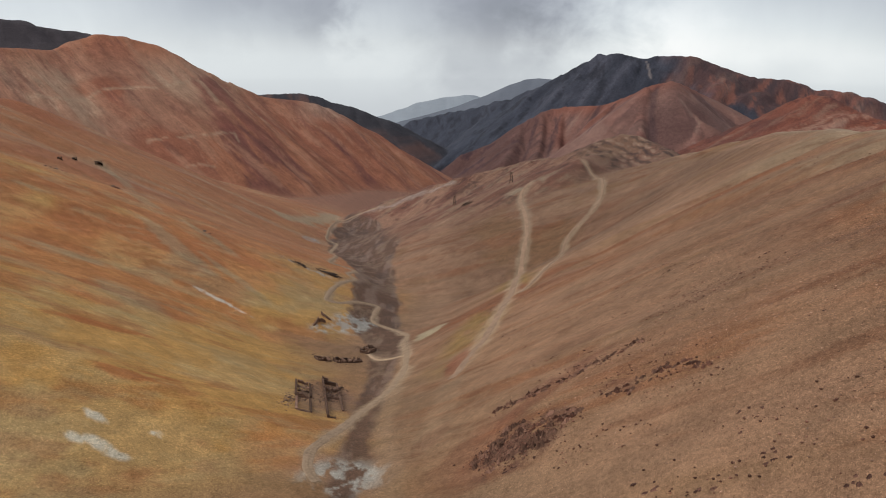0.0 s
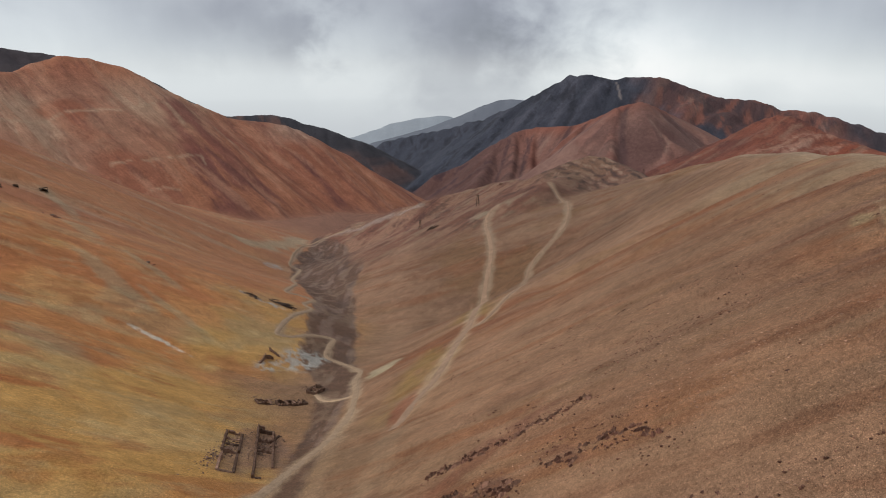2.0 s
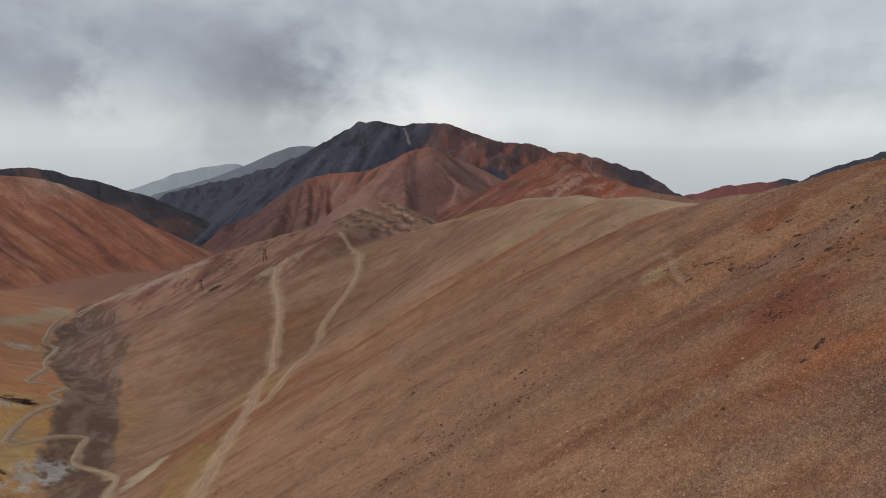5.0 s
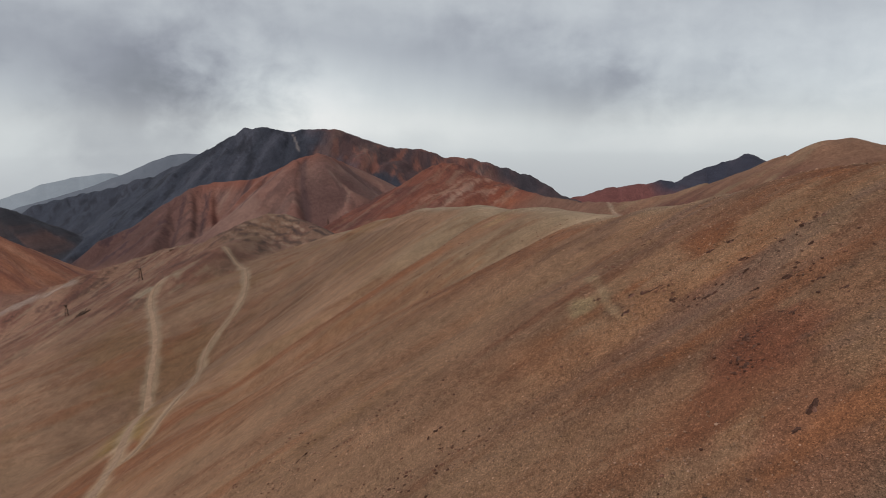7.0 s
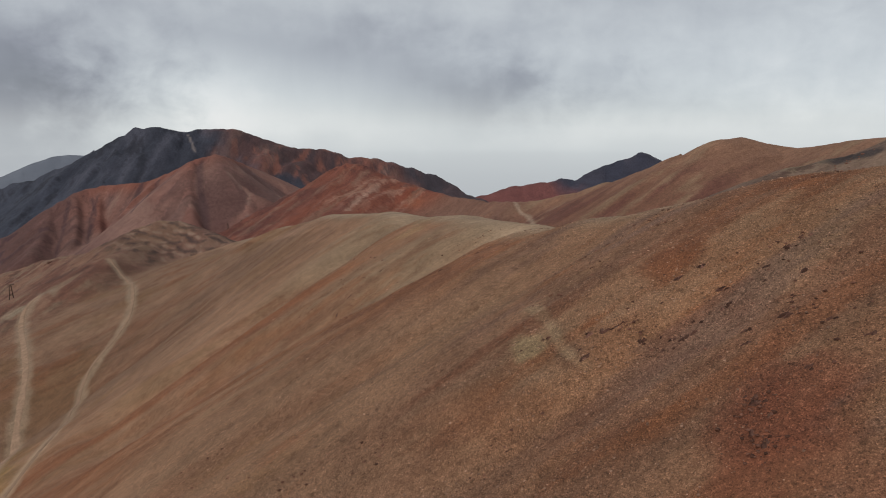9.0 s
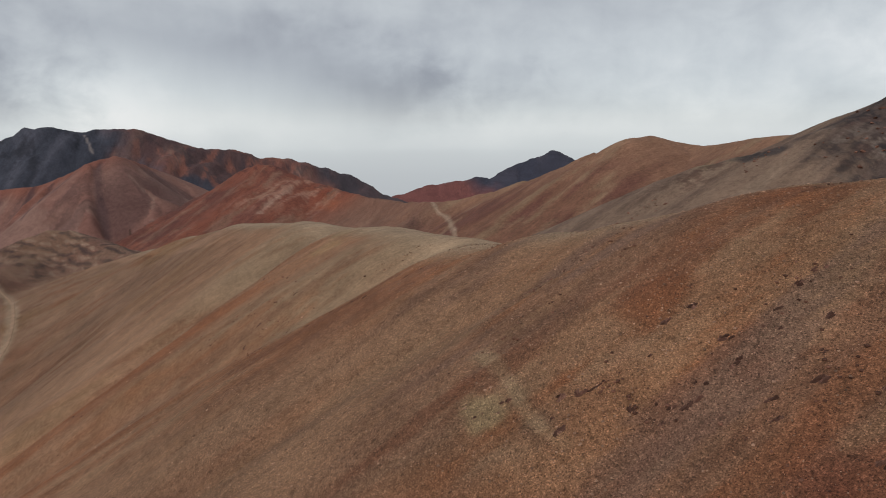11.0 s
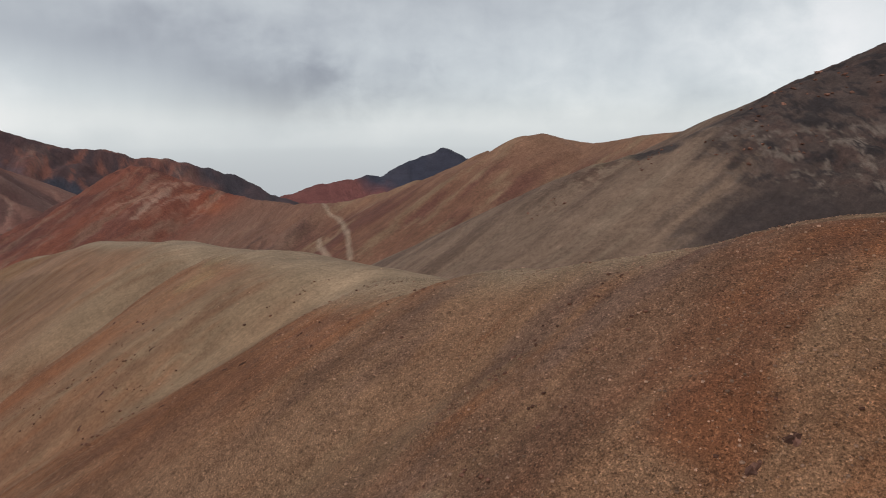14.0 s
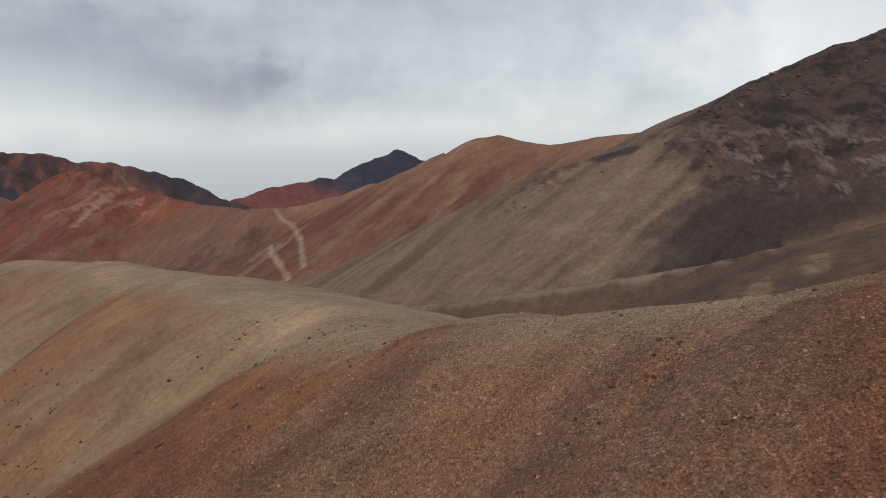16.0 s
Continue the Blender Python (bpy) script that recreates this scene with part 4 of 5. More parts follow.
# ---- helpers for things ----
def dressed(name, colour, variety=0.35, grain_scale=3.0, rough=0.95, bump=0.05, islands=False):
    """Stone, wood or dirt of one colour, varied from piece to piece and by its grain."""
    m = bpy.data.materials.new(name)
    m.use_nodes = True
    t = m.node_tree
    shader = t.nodes["Principled BSDF"]
    shader.inputs["Roughness"].default_value = rough
    shader.inputs["Specular IOR Level"].default_value = 0.15
    where = t.nodes.new("ShaderNodeTexCoord").outputs["Object"]
    noise_a = node(t, "ShaderNodeTexNoise", Scale=grain_scale, Detail=6.0, Roughness=0.7)
    noise_b = node(t, "ShaderNodeTexNoise", Scale=grain_scale * 0.2, Detail=4.0, Roughness=0.6)
    for n in (noise_a, noise_b):
        t.links.new(where, n.inputs["Vector"])
    luck = node(t, "ShaderNodeNewGeometry").outputs["Random Per Island"] if islands else node(t, "ShaderNodeObjectInfo").outputs["Random"]
    a = ramp(t, noise_a.outputs[0], [(0.3, 1 - variety), (0.7, 1 + variety)])
    b = ramp(t, noise_b.outputs[0], [(0.3, 1 - 0.6 * variety), (0.7, 1 + 0.6 * variety)])
    c = ramp(t, luck, [(0.0, 1 - variety), (0.6, 1.0), (1.0, 1 + 1.3 * variety)])
    col = mix_colour(t, 1.0, mix_colour(t, 1.0, mix_colour(t, 1.0, colour, a, "MULTIPLY"), b, "MULTIPLY"), c, "MULTIPLY")
    t.links.new(col, shader.inputs["Base Color"])
    relief = node(t, "ShaderNodeBump", Strength=0.8, Distance=bump)
    t.links.new(noise_a.outputs[0], relief.inputs["Height"])
    t.links.new(relief.outputs[0], shader.inputs["Normal"])
    return m


ROAD_DIRT = dressed("road_dirt", (.45, .31, .2), 0.25, 2.0, bump=0.05)
TRACK_DIRT = dressed("track_dirt", (.385, .25, .165), 0.3, 1.5, bump=0.05)
WALL_STONE = dressed("wall_stone", (.18, .108, .076), 0.5, 2.5, bump=0.15)
RUBBLE_STONE = dressed("rubble_stone", (.2, .122, .086), 0.45, 3.0, islands=True)
BOULDER_STONE = dressed("boulder_stone", (.165, .08, .056), 0.45, 2.0, bump=0.15)
PALE_BOULDER = dressed("pale_boulder", (.25, .165, .12), 0.4, 2.0, bump=0.15)
DARK_SCREE = dressed("dark_scree", (.15, .07, .047), 0.5, 3.0, islands=True)
# ledge and lip faces are coloured darker to imitate their shade; tops stay paler
LEDGE_SHADED = dressed("ledge_shaded", (.115, .053, .036), 0.4, 2.0, bump=0.12)
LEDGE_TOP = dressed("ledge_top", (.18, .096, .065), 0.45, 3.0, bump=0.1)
LIP_SHADED = dressed("lip_shaded", (.092, .044, .031), 0.4, 2.0, bump=0.12)
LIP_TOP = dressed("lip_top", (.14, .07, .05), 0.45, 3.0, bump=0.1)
GRAVEL = dressed("loose_gravel", (.33, .195, .13), 0.5, 4.0, islands=True)
OLD_WOOD = dressed("weathered_wood", (.075, .05, .038), 0.4, 6.0, bump=0.02)
# near black, so that the adit's darkness lies in the colour
ADIT_DARK = dressed("adit_dark", (.03, .022, .018), 0.3, 3.0)


def mesh_of(name, verts, faces, material, smooth=False):
    me = bpy.data.meshes.new(name)
    me.from_pydata([tuple(map(float, v)) for v in verts], [], [tuple(map(int, f)) for f in faces])
    me.materials.append(material)
    if smooth:
        me.polygons.foreach_set("use_smooth", np.ones(len(me.polygons), bool))
    me.update()
    return me


def part(name, me, parent, label=""):
    ob = new(name, me)
    ob.parent = parent
    if label:
        ob["label"] = label
    return ob


def beam(a, b, thick, wide=None):
    """A squared, slightly waney timber from a to b: points and faces."""
    a, b = Vector(a), Vector(b)
    wide = wide or thick
    way = (b - a).normalized()
    side = way.cross(Vector((0, 0, 1)))
    side = side.normalized() if side.length > 0.01 else Vector((1, 0, 0))
    up = side.cross(way)
    verts, faces = [], []
    for k in range(4):
        p = a.lerp(b, k / 3)
        s = 1 + random.uniform(-0.12, 0.12)
        for u, v in ((-1, -1), (1, -1), (1, 1), (-1, 1)):
            verts.append(p + side * u * wide * s / 2 + up * v * thick * s / 2)
    for k in range(3):
        for q in range(4):
            r = (q + 1) % 4
            faces.append((4 * k + q, 4 * k + r, 4 * k + 4 + r, 4 * k + 4 + q))
    return verts, faces + [(3, 2, 1, 0), (12, 13, 14, 15)]


# ---- dirt roads ----
def dirt_road(name, line, width, label, rut=1.0):
    """A worn road laid on the land: two wheel ruts, a low crown and frayed edges."""
    pts = [Vector((*p, 0)) for p in line]
    run = []
    for i in range(len(pts) - 1):
        a, b, c, d = pts[max(i - 1, 0)], pts[i], pts[i + 1], pts[min(i + 2, len(pts) - 1)]
        steps = max(2, int((c - b).length / 1.5))
        for k in range(steps):
            t = k / steps
            run.append(0.5 * (2 * b + (c - a) * t + (2 * a - 5 * b + 4 * c - d) * t * t + (3 * b - a - 3 * c + d) * t ** 3))
    run.append(pts[-1])
    offs, dips = (-0.66, -0.42, -0.26, -0.1, 0.1, 0.26, 0.42, 0.66), (0, 0.03, -0.05, 0.03, 0.03, -0.05, 0.03, 0)
    xs, ys, zs = [], [], []
    for i, p in enumerate(run):
        way = (run[min(i + 1, len(run) - 1)] - run[max(i - 1, 0)]).normalized()
        side = Vector((way.y, -way.x, 0))
        lift = 0.1 + 0.0005 * max(p.y - 100, 0)
        w = width * (1 + 0.35 * (noise.noise(Vector((i * 0.13, len(line), 3))) + 0.4 * noise.noise(Vector((i * 0.6, 7, 1)))))
        for o, d in zip(offs, dips):
            rim = abs(o) > 0.6
            q = p + side * (o * w + (0.4 * noise.noise(Vector((i * 0.5, o * 9, 0))) if rim else 0))
            xs.append(q.x), ys.append(q.y), zs.append(-0.05 if rim else lift + d * rut)
    z = ground_at(xs, ys) + np.array(zs)
    n = len(offs)
    faces = [(i * n + k, i * n + k + 1, (i + 1) * n + k + 1, (i + 1) * n + k) for i in range(len(run) - 1) for k in range(n - 1)]
    me = mesh_of(name, np.stack([xs, ys, z], -1), faces, ROAD_DIRT if rut == 1.0 else TRACK_DIRT, True)
    me.flip_normals()
    tagged(new(name, me), label, "road", kind="structure")


dirt_road("road", TRACKS["valley"][0], 1.6, "pale dirt road winding along the dry valley")
dirt_road("hill_track", TRACKS["hill"][0][2:], 2.0, "worn pale track climbing along the hillside", 0.3)
dirt_road("branch_track", TRACKS["branch"][0], 1.2, "narrow pale track up to the shoulder", 0.3)
dirt_road("ruin_lane", TRACKS["lane"][0], 1.2, "faint dirt lane towards the ruined huts")


# ---- ruins ----
def rough_wall(a, b, h0, h1, thick=0.5, gap=0.0):
    """A broken dry stone wall from a to b on the land, with a ragged top."""
    a, b = Vector((*a, 0)), Vector((*b, 0))
    n = max(3, int((b - a).length / 0.45))
    way = (b - a).normalized()
    side = Vector((-way.y, way.x, 0))
    line = [a.lerp(b, k / n) for k in range(n + 1)]
    base = ground_at([p.x for p in line], [p.y for p in line])
    verts, faces = [], []
    for k, p in enumerate(line):
        top = 0.62 * (h0 + (h1 - h0) * k / n) + random.uniform(-0.3, 0.3)
        if random.random() < gap:
            top *= 0.4
        top = max(top, 0.2)
        for level in (-0.5, 0.35 * top, 0.75 * top, top):
            t = thick * (1.15 - 0.3 * max(level, 0) / max(top, 0.4)) / 2
            for s in (-1, 1):
                q = p + side * s * (t + random.uniform(-0.08, 0.08)) + way * random.uniform(-0.1, 0.1)
                verts.append((q.x, q.y, base[k] + level + random.uniform(-0.06, 0.06)))
    for k in range(n):
        o, w = 8 * k, 8 * (k + 1)
        for r in range(3):
            faces.append((o + 2 * r, o + 2 * r + 2, w + 2 * r + 2, w + 2 * r))
            faces.append((o + 2 * r + 1, w + 2 * r + 1, w + 2 * r + 3, o + 2 * r + 3))
        faces.append((o + 6, o + 7, w + 7, w + 6))
    for o, flip in ((0, False), (8 * n, True)):
        for r in range(3):
            f = (o + 2 * r, o + 2 * r + 1, o + 2 * r + 3, o + 2 * r + 2)
            faces.append(f[::-1] if flip else f)
    return mesh_of("wall", verts, faces, WALL_STONE)


def ruin(origin, axis, walls, label):
    """walls: start and end as lengths along and across the ruin's axis, heights at both ends, and how broken."""
    u = Vector((*axis, 0)).normalized()
    v = Vector((u.y, -u.x, 0))
    o = Vector((*origin, 0))
    home = new("ruined_building")
    for a0, c0, a1, c1, h0, h1, gap in walls:
        p, q = o + u * a0 + v * c0, o + u * a1 + v * c1
        part("wall", rough_wall((p.x, p.y), (q.x, q.y), h0, h1, gap=gap), home)
    return tagged(home, label, "ruin", group="ruined mine buildings")


ruin((-25.1, 136), (-0.205, 0.979), [(0, 0, 19, 0, .9, 1.1, .3), (0, .4, 0, 1.6, .8, .7, .1), (19, 0, 43, 0, 1.6, 2.4, .15), (9, 3.7, 20, 3.7, .9, 1.2, .3), (20, 3.7, 42, 3.7, 1.2, 1.6, .3), (21, .3, 21, 3.5, 1.5, 1.4, .1), (31, .3, 31, 3.5, 1.7, 1.7, .1), (40, .3, 40, 3.5, 2.2, 2.0, .1), (43, 0, 43, 1.6, 2.6, 2.2, .1), (34, 3.9, 39, 5.0, .9, .7, .3)],
     "roofless dark stone mine building with three broken rooms")
ruin((-32, 136), (-0.21, 0.977), [(0, 0, 14, 0, .6, .8, .4), (0, 3.1, 15, 3.1, .6, .8, .4), (0, .2, 0, 2.9, .6, .7, .4), (15, .2, 15, 3.1, 1.5, 1.4, .1), (16, -.2, 34, -.2, .9, .9, .4), (16, 3.3, 34, 3.3, .9, .9, .4), (22, .2, 22, 3.1, 1.1, 1.1, .3), (27, .2, 27, 3.1, .8, .9, .3), (33, .2, 33, 2.9, 1.4, 1.2, .1)],
     "collapsed narrow stone building reduced to low rubble walls")
ruin((-41.2, 205), (1, .6), [(0, 0, 4, 0, 1.2, 1.3, .1), (0, 3, 4, 3, 1.0, 1.2, .1), (0, 0, 0, 3, 1.2, 1.0, .1), (4, 0, 4, 3, 1.3, 1.2, .1)], "small roofless stone hut on the slope")
ruin((-35.5, 206.5), (.8, .62), [(0, 0, 9, 0, 1.5, 1.7, .1), (0, 2.6, 9, 2.6, 1.1, 1.3, .2), (0, 0, 0, 2.6, 1.5, 1.2, .1), (3, 0, 3, 2.6, 1.5, 1.4, .1), (5.2, 0, 5.2, 2.6, 1.6, 1.4, .1), (7.2, 0, 7.2, 2.6, 1.6, 1.4, .1), (9, 0, 9, 2.6, 1.7, 1.4, .1)], "row of four small roofless stone rooms")
ruin((-28.6, 221), (.35, 1), [(0, 0, 6.4, 0, 1.6, 2.4, .1), (0, 3, 6.4, 3, 1.4, 2.2, .1), (0, 0, 0, 3, 1.6, 1.4, .1), (3.2, 0, 3.2, 3, 1.8, 1.8, .1), (6.4, 0, 6.4, 3, 2.6, 2.4, .05)], "two-roomed dark stone hut beside the lane")
ruin((-49.5, 247), (.1, 1), [(0, 0, 7, 0, 1.2, 2.8, .1), (7, 0, 8.5, 2.2, 2.6, 1.6, .1)], "broken stone wall above the grey tailings")
ruin((-49, 262), (.8, -.5), [(0, 0, 4.5, 0, 2.2, .8, .1)], "leaning remnant of a dark stone wall")


def scatter_stones(name, x, y, size, material, label, flat=0.55, sink=0.3, seed=3):
    """Many loose angular stones as one sheet of small lumps."""
    rng = np.random.default_rng(seed)
    n = len(x)
    corners = np.array([(a, b, c) for a in (-1, 1) for b in (-1, 1) for c in (-1, 1)], float)
    lumps = corners[None] * rng.uniform(0.45, 1.0, (n, 8, 3))
    turn = rng.uniform(0, 2 * np.pi, n)
    c, s = np.cos(turn)[:, None], np.sin(turn)[:, None]
    px, py = lumps[:, :, 0] * c - lumps[:, :, 1] * s, lumps[:, :, 0] * s + lumps[:, :, 1] * c
    half = size[:, None] / 2
    z = ground_at(x, y)
    verts = np.stack([x[:, None] + px * half, y[:, None] + py * half * 0.8, z[:, None] + (lumps[:, :, 2] * flat + 1 - 2 * sink) * half * 0.8], -1).reshape(-1, 3)
    box = np.array([(0, 1, 3, 2), (4, 6, 7, 5), (0, 4, 5, 1), (2, 3, 7, 6), (0, 2, 6, 4), (1, 5, 7, 3)])
    faces = (box[None] + 8 * np.arange(n)[:, None, None]).reshape(-1, 4)
    me = bpy.data.meshes.new(name)
    me.vertices.add(len(verts))
    me.vertices.foreach_set("co", verts.astype(np.float32).ravel())
    me.loops.add(faces.size)
    me.loops.foreach_set("vertex_index", faces.ravel().astype(np.int32))
    me.polygons.add(len(faces))
    me.polygons.foreach_set("loop_start", np.arange(0, faces.size, 4, dtype=np.int32))
    me.update(calc_edges=True)
    me.materials.append(material)
    tagged(new(name, me), label, "stones", kind="stuff")


rng = np.random.default_rng(11)
rx, ry = [], []
for x0, y0, sx, sy, count in ((-35, 154, 2.0, 14, 520), (-29, 164, 2.4, 12, 420), (-36, 208, 7, 5, 160), (-29, 226, 3, 6, 120), (-47, 255, 4, 9, 40), (-57, 329, 6, 3, 200), (-71, 323, 9, 2.5, 160)):
    rx.append(x0 + rng.normal(0, 0.6, count) * sx), ry.append(y0 + rng.normal(0, 0.6, count) * sy)
rx, ry = np.concatenate(rx), np.concatenate(ry)
scatter_stones("rubble", rx, ry, 0.15 + 0.4 * rng.random(len(rx)) ** 1.5, RUBBLE_STONE, "dark fallen stones strewn round the ruins", seed=5)

# loose stones on the near slope, thicker in drifts
gx, gy = rng.uniform(5, 135, 300000), rng.uniform(48, 250, 300000)
drift = cloudy(gx / 16, gy / 16, 33, 3)
close = np.clip(1.35 - np.hypot(gx - 86, gy - 108) / 62, 0.05, 1)
keep = rng.uniform(0, 1, len(gx)) < np.clip((drift - 0.32) * 1.9, 0.05, 1) * close
gx, gy = gx[keep][:50000], gy[keep][:50000]
scatter_stones("loose_stones", gx, gy, 0.05 + 0.09 * rng.random(len(gx)) ** 2 + 0.25 * rng.random(len(gx)) ** 12, GRAVEL, "small loose brown stones scattered over the slope", seed=8)


# ---- boulders and outcrops ----
def boulder_mesh(seed, material, jag=0.75):
    bm = bmesh.new()
    bmesh.ops.create_icosphere(bm, subdivisions=2, radius=1.0)
    for v in bm.verts:
        n = v.co.normalized()
        k = noise.noise(n * 1.3 + Vector((seed * 7.1, 0, 0))) * jag + noise.noise(n * 3.4 + Vector((0, seed * 3.3, 0))) * jag * 0.5
        v.co = n * (1 + k)
        v.co.x = round(v.co.x * 3.5) / 3.5 * 0.5 + v.co.x * 0.5
        v.co.y = round(v.co.y * 3.0) / 3.0 * 0.5 + v.co.y * 0.5
        v.co.z = (round(v.co.z * 4) / 4 * 0.6 + v.co.z * 0.4) * 0.6
    me = bpy.data.meshes.new("boulder")
    bm.to_mesh(me)
    bm.free()
    me.materials.append(material)
    return me


DARK_SHAPES = [boulder_mesh(k, BOULDER_STONE) for k in range(7)]
PALE_SHAPES = [boulder_mesh(k + 20, PALE_BOULDER) for k in range(4)]


def boulders(line, spread, count, small, large, label, group, pale=0.2):
    """Boulders along a broken band of rock, half sunk in the slope."""
    pts, places = [Vector((*p, 0)) for p in line], []
    for k in range(count):
        i = random.randrange(len(pts) - 1) if len(pts) > 1 else 0
        p = pts[i].lerp(pts[min(i + 1, len(pts) - 1)], random.random())
        places.append((p.x + random.gauss(0, spread), p.y + random.gauss(0, spread)))
    heights = ground_at([p[0] for p in places], [p[1] for p in places])
    for (x, y), z in zip(places, heights):
        size = 0.85 * (small + (large - small) * random.random() ** 2)
        ob = new("boulder", random.choice(PALE_SHAPES if random.random() < pale else DARK_SHAPES))
        ob.matrix_world = pose(x, y, z + size * 0.06, random.uniform(-20, 20), random.uniform(-20, 20), random.uniform(0, 360)) @ Matrix.Diagonal((size * 0.62, size * random.uniform(0.35, 0.6), size * random.uniform(0.35, 0.6), 1))
        tagged(ob, label, "boulder", group=group)


boulders([(18, 62), (26, 66), (36, 62), (40, 68)], 3.0, 12, 0.25, 0.55, "small dark stone lying on reddish gravel", "stones on the gravel")


def rock_ledge(x, y, length, height, turn, label, group, rock=None, top=None):
    """A short jagged lip of bedrock: a crest with a broken face below it, its back run into the slope."""
    n = max(4, int(length / 0.16))
    u = Vector((math.cos(radians(turn)), math.sin(radians(turn)), 0))
    v = Vector((u.y, -u.x, 0))
    if v.x * -.93 + v.y * .37 < 0:
        v = -v
    length, wide = 0.8 * length, 0.15 + 0.5 * height + 0.17 * length
    places, rows = [], []
    for k in range(n + 1):
        s = k / n
        bulk = (math.sin(math.pi * s) ** 0.6) * (0.5 + 0.8 * abs(noise.noise(Vector((x + s * length * 2.3, y, 1))))) + 0.02
        sway = 0.6 * wide * noise.noise(Vector((s * length * 1.1, x, y)))
        for across, up in ((-1.0, -0.12), (-0.5, 0.35), (-0.05, 1.0), (0.12, 0.7), (0.3, 0.25), (0.5, -0.15)):
            p = Vector((x, y, 0)) + u * ((s - 0.5) * length + random.uniform(-0.05, 0.05)) + v * (across * wide * (0.4 + 0.6 * bulk) + sway + random.uniform(-0.06, 0.06))
            places.append((p.x, p.y))
            rows.append(up * height * bulk + (random.uniform(-0.25, 0.2) * height if up > 0 else 0))
    base = ground_at([p[0] for p in places], [p[1] for p in places])
    verts = [(p[0] - x, p[1] - y, z + d - base[3]) for p, z, d in zip(places, base, rows)]
    faces = [(6 * k + q, 6 * k + q + 1, 6 * k + 7 + q, 6 * k + 6 + q) for k in range(n) for q in range(5)]
    # the face takes the dark material as painted shade, back and crest the paler
    me = mesh_of("rock_ledge", verts, faces, rock or LEDGE_SHADED)
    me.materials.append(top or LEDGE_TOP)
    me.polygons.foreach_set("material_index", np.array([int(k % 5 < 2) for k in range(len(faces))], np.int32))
    ob = new("rock_ledge", me)
    ob.location = (x, y, base[3])
    tagged(ob, label, "rock", group=group)


# the dark outcrop: a crumbling mass and two broken lips of rock leading up the slope
for line, count, spread, long, high, label, group in (
        ([(5, 94), (9.4, 96.8), (12.2, 98.9)], 34, 1.2, 2.4, 1.3, "dark red jagged rock of a crumbling outcrop", "dark outcrop on the slope"),
        ([(7, 91), (13, 92.6), (17.7, 92.3)], 30, 1.3, 2.2, 1.2, "dark red jagged rock of a crumbling outcrop", "dark outcrop on the slope"),
        ([(12, 97.5), (17.5, 95.2), (20.8, 93.7)], 15, 0.9, 2.6, 0.9, "dark red jagged rock of a crumbling outcrop", "dark outcrop on the slope"),
        ([(9, 109.5), (13.9, 108.7), (20, 107.1), (26.2, 107), (33.2, 107.3)], 60, 0.7, 1.7, 0.8, "rusty brown lip of rock in a broken band", "rock bands on the slope"),
        ([(24.5, 94.6), (27.7, 92.1), (31, 93.3), (34.2, 91.5), (36.8, 87.6)], 44, 0.65, 1.5, 0.7, "rusty brown lip of rock in a broken band", "rock bands on the slope"),
        ([(73, 90.5), (75.1, 92.2), (76.5, 93.8), (77.4, 94.1)], 9, 0.5, 1.0, 0.4, "dark red rock breaking out of rusty gravel", "red rocks"),
        ([(69, 83), (70.7, 81.8)], 5, 0.5, 1.0, 0.35, "dark red rock breaking out of rusty gravel", "red rocks"),
        ([(93, 188), (98, 199), (108, 198), (111, 209), (113, 222)], 9, 1.5, 1.6, 0.4, "dark rock lip on the sandy knoll", "rock lips on the knoll"),
        ([(95, 183), (98, 175), (108, 162.5), (104, 168)], 8, 1.5, 1.2, 0.3, "dark rock lip below the crest", "rock lips on the knoll"),
        ([(36, 76), (37, 73.5), (33.7, 71.5), (49, 87), (50.5, 84)], 6, 0.7, 0.8, 0.25, "small dark lip of rock in reddish gravel", "small rock lips"),
        ([(22.5, 71), (25.5, 70)], 5, 0.6, 0.9, 0.3, "small dark lip of rock in reddish gravel", "small rock lips"), ([(33.5, 66.5), (37.5, 64.5)], 7, 0.7, 1.0, 0.35, "small dark lip of rock in reddish gravel", "small rock lips"),
        ([(38, 57.5), (42, 58.5)], 7, 0.8, 1.1, 0.4, "small dark lip of rock in reddish gravel", "small rock lips"), ([(28, 67), (31, 65)], 6, 0.6, 0.9, 0.3, "small dark lip of rock in reddish gravel", "small rock lips"),
        ([(57.5, 122.5), (60, 121)], 3, 0.4, 0.9, 0.3, "small dark lip of rock in reddish gravel", "small rock lips"), ([(47, 143.5), (49, 142.5)], 4, 0.4, 0.9, 0.3, "small dark lip of rock in reddish gravel", "small rock lips"),
        ([(9, 88.5), (12, 87.5)], 6, 0.6, 1.2, 0.4, "dark red rock below the crumbling outcrop", "dark outcrop on the slope")):
    for k in range(count):
        s = (k + random.random()) / count * (len(line) - 1)
        a, b = line[int(s)], line[int(s) + 1]
        f = s - int(s)
        way = math.degrees(math.atan2(b[1] - a[1], b[0] - a[0]))
        rock_ledge(a[0] + (b[0] - a[0]) * f + random.gauss(0, spread), a[1] + (b[1] - a[1]) * f + random.gauss(0, spread), long * random.uniform(0.35, 1.0), high * random.uniform(0.4, 1.0), way + random.gauss(0, 20), label, group, *((LIP_SHADED, LIP_TOP) if high < 0.5 else ()))
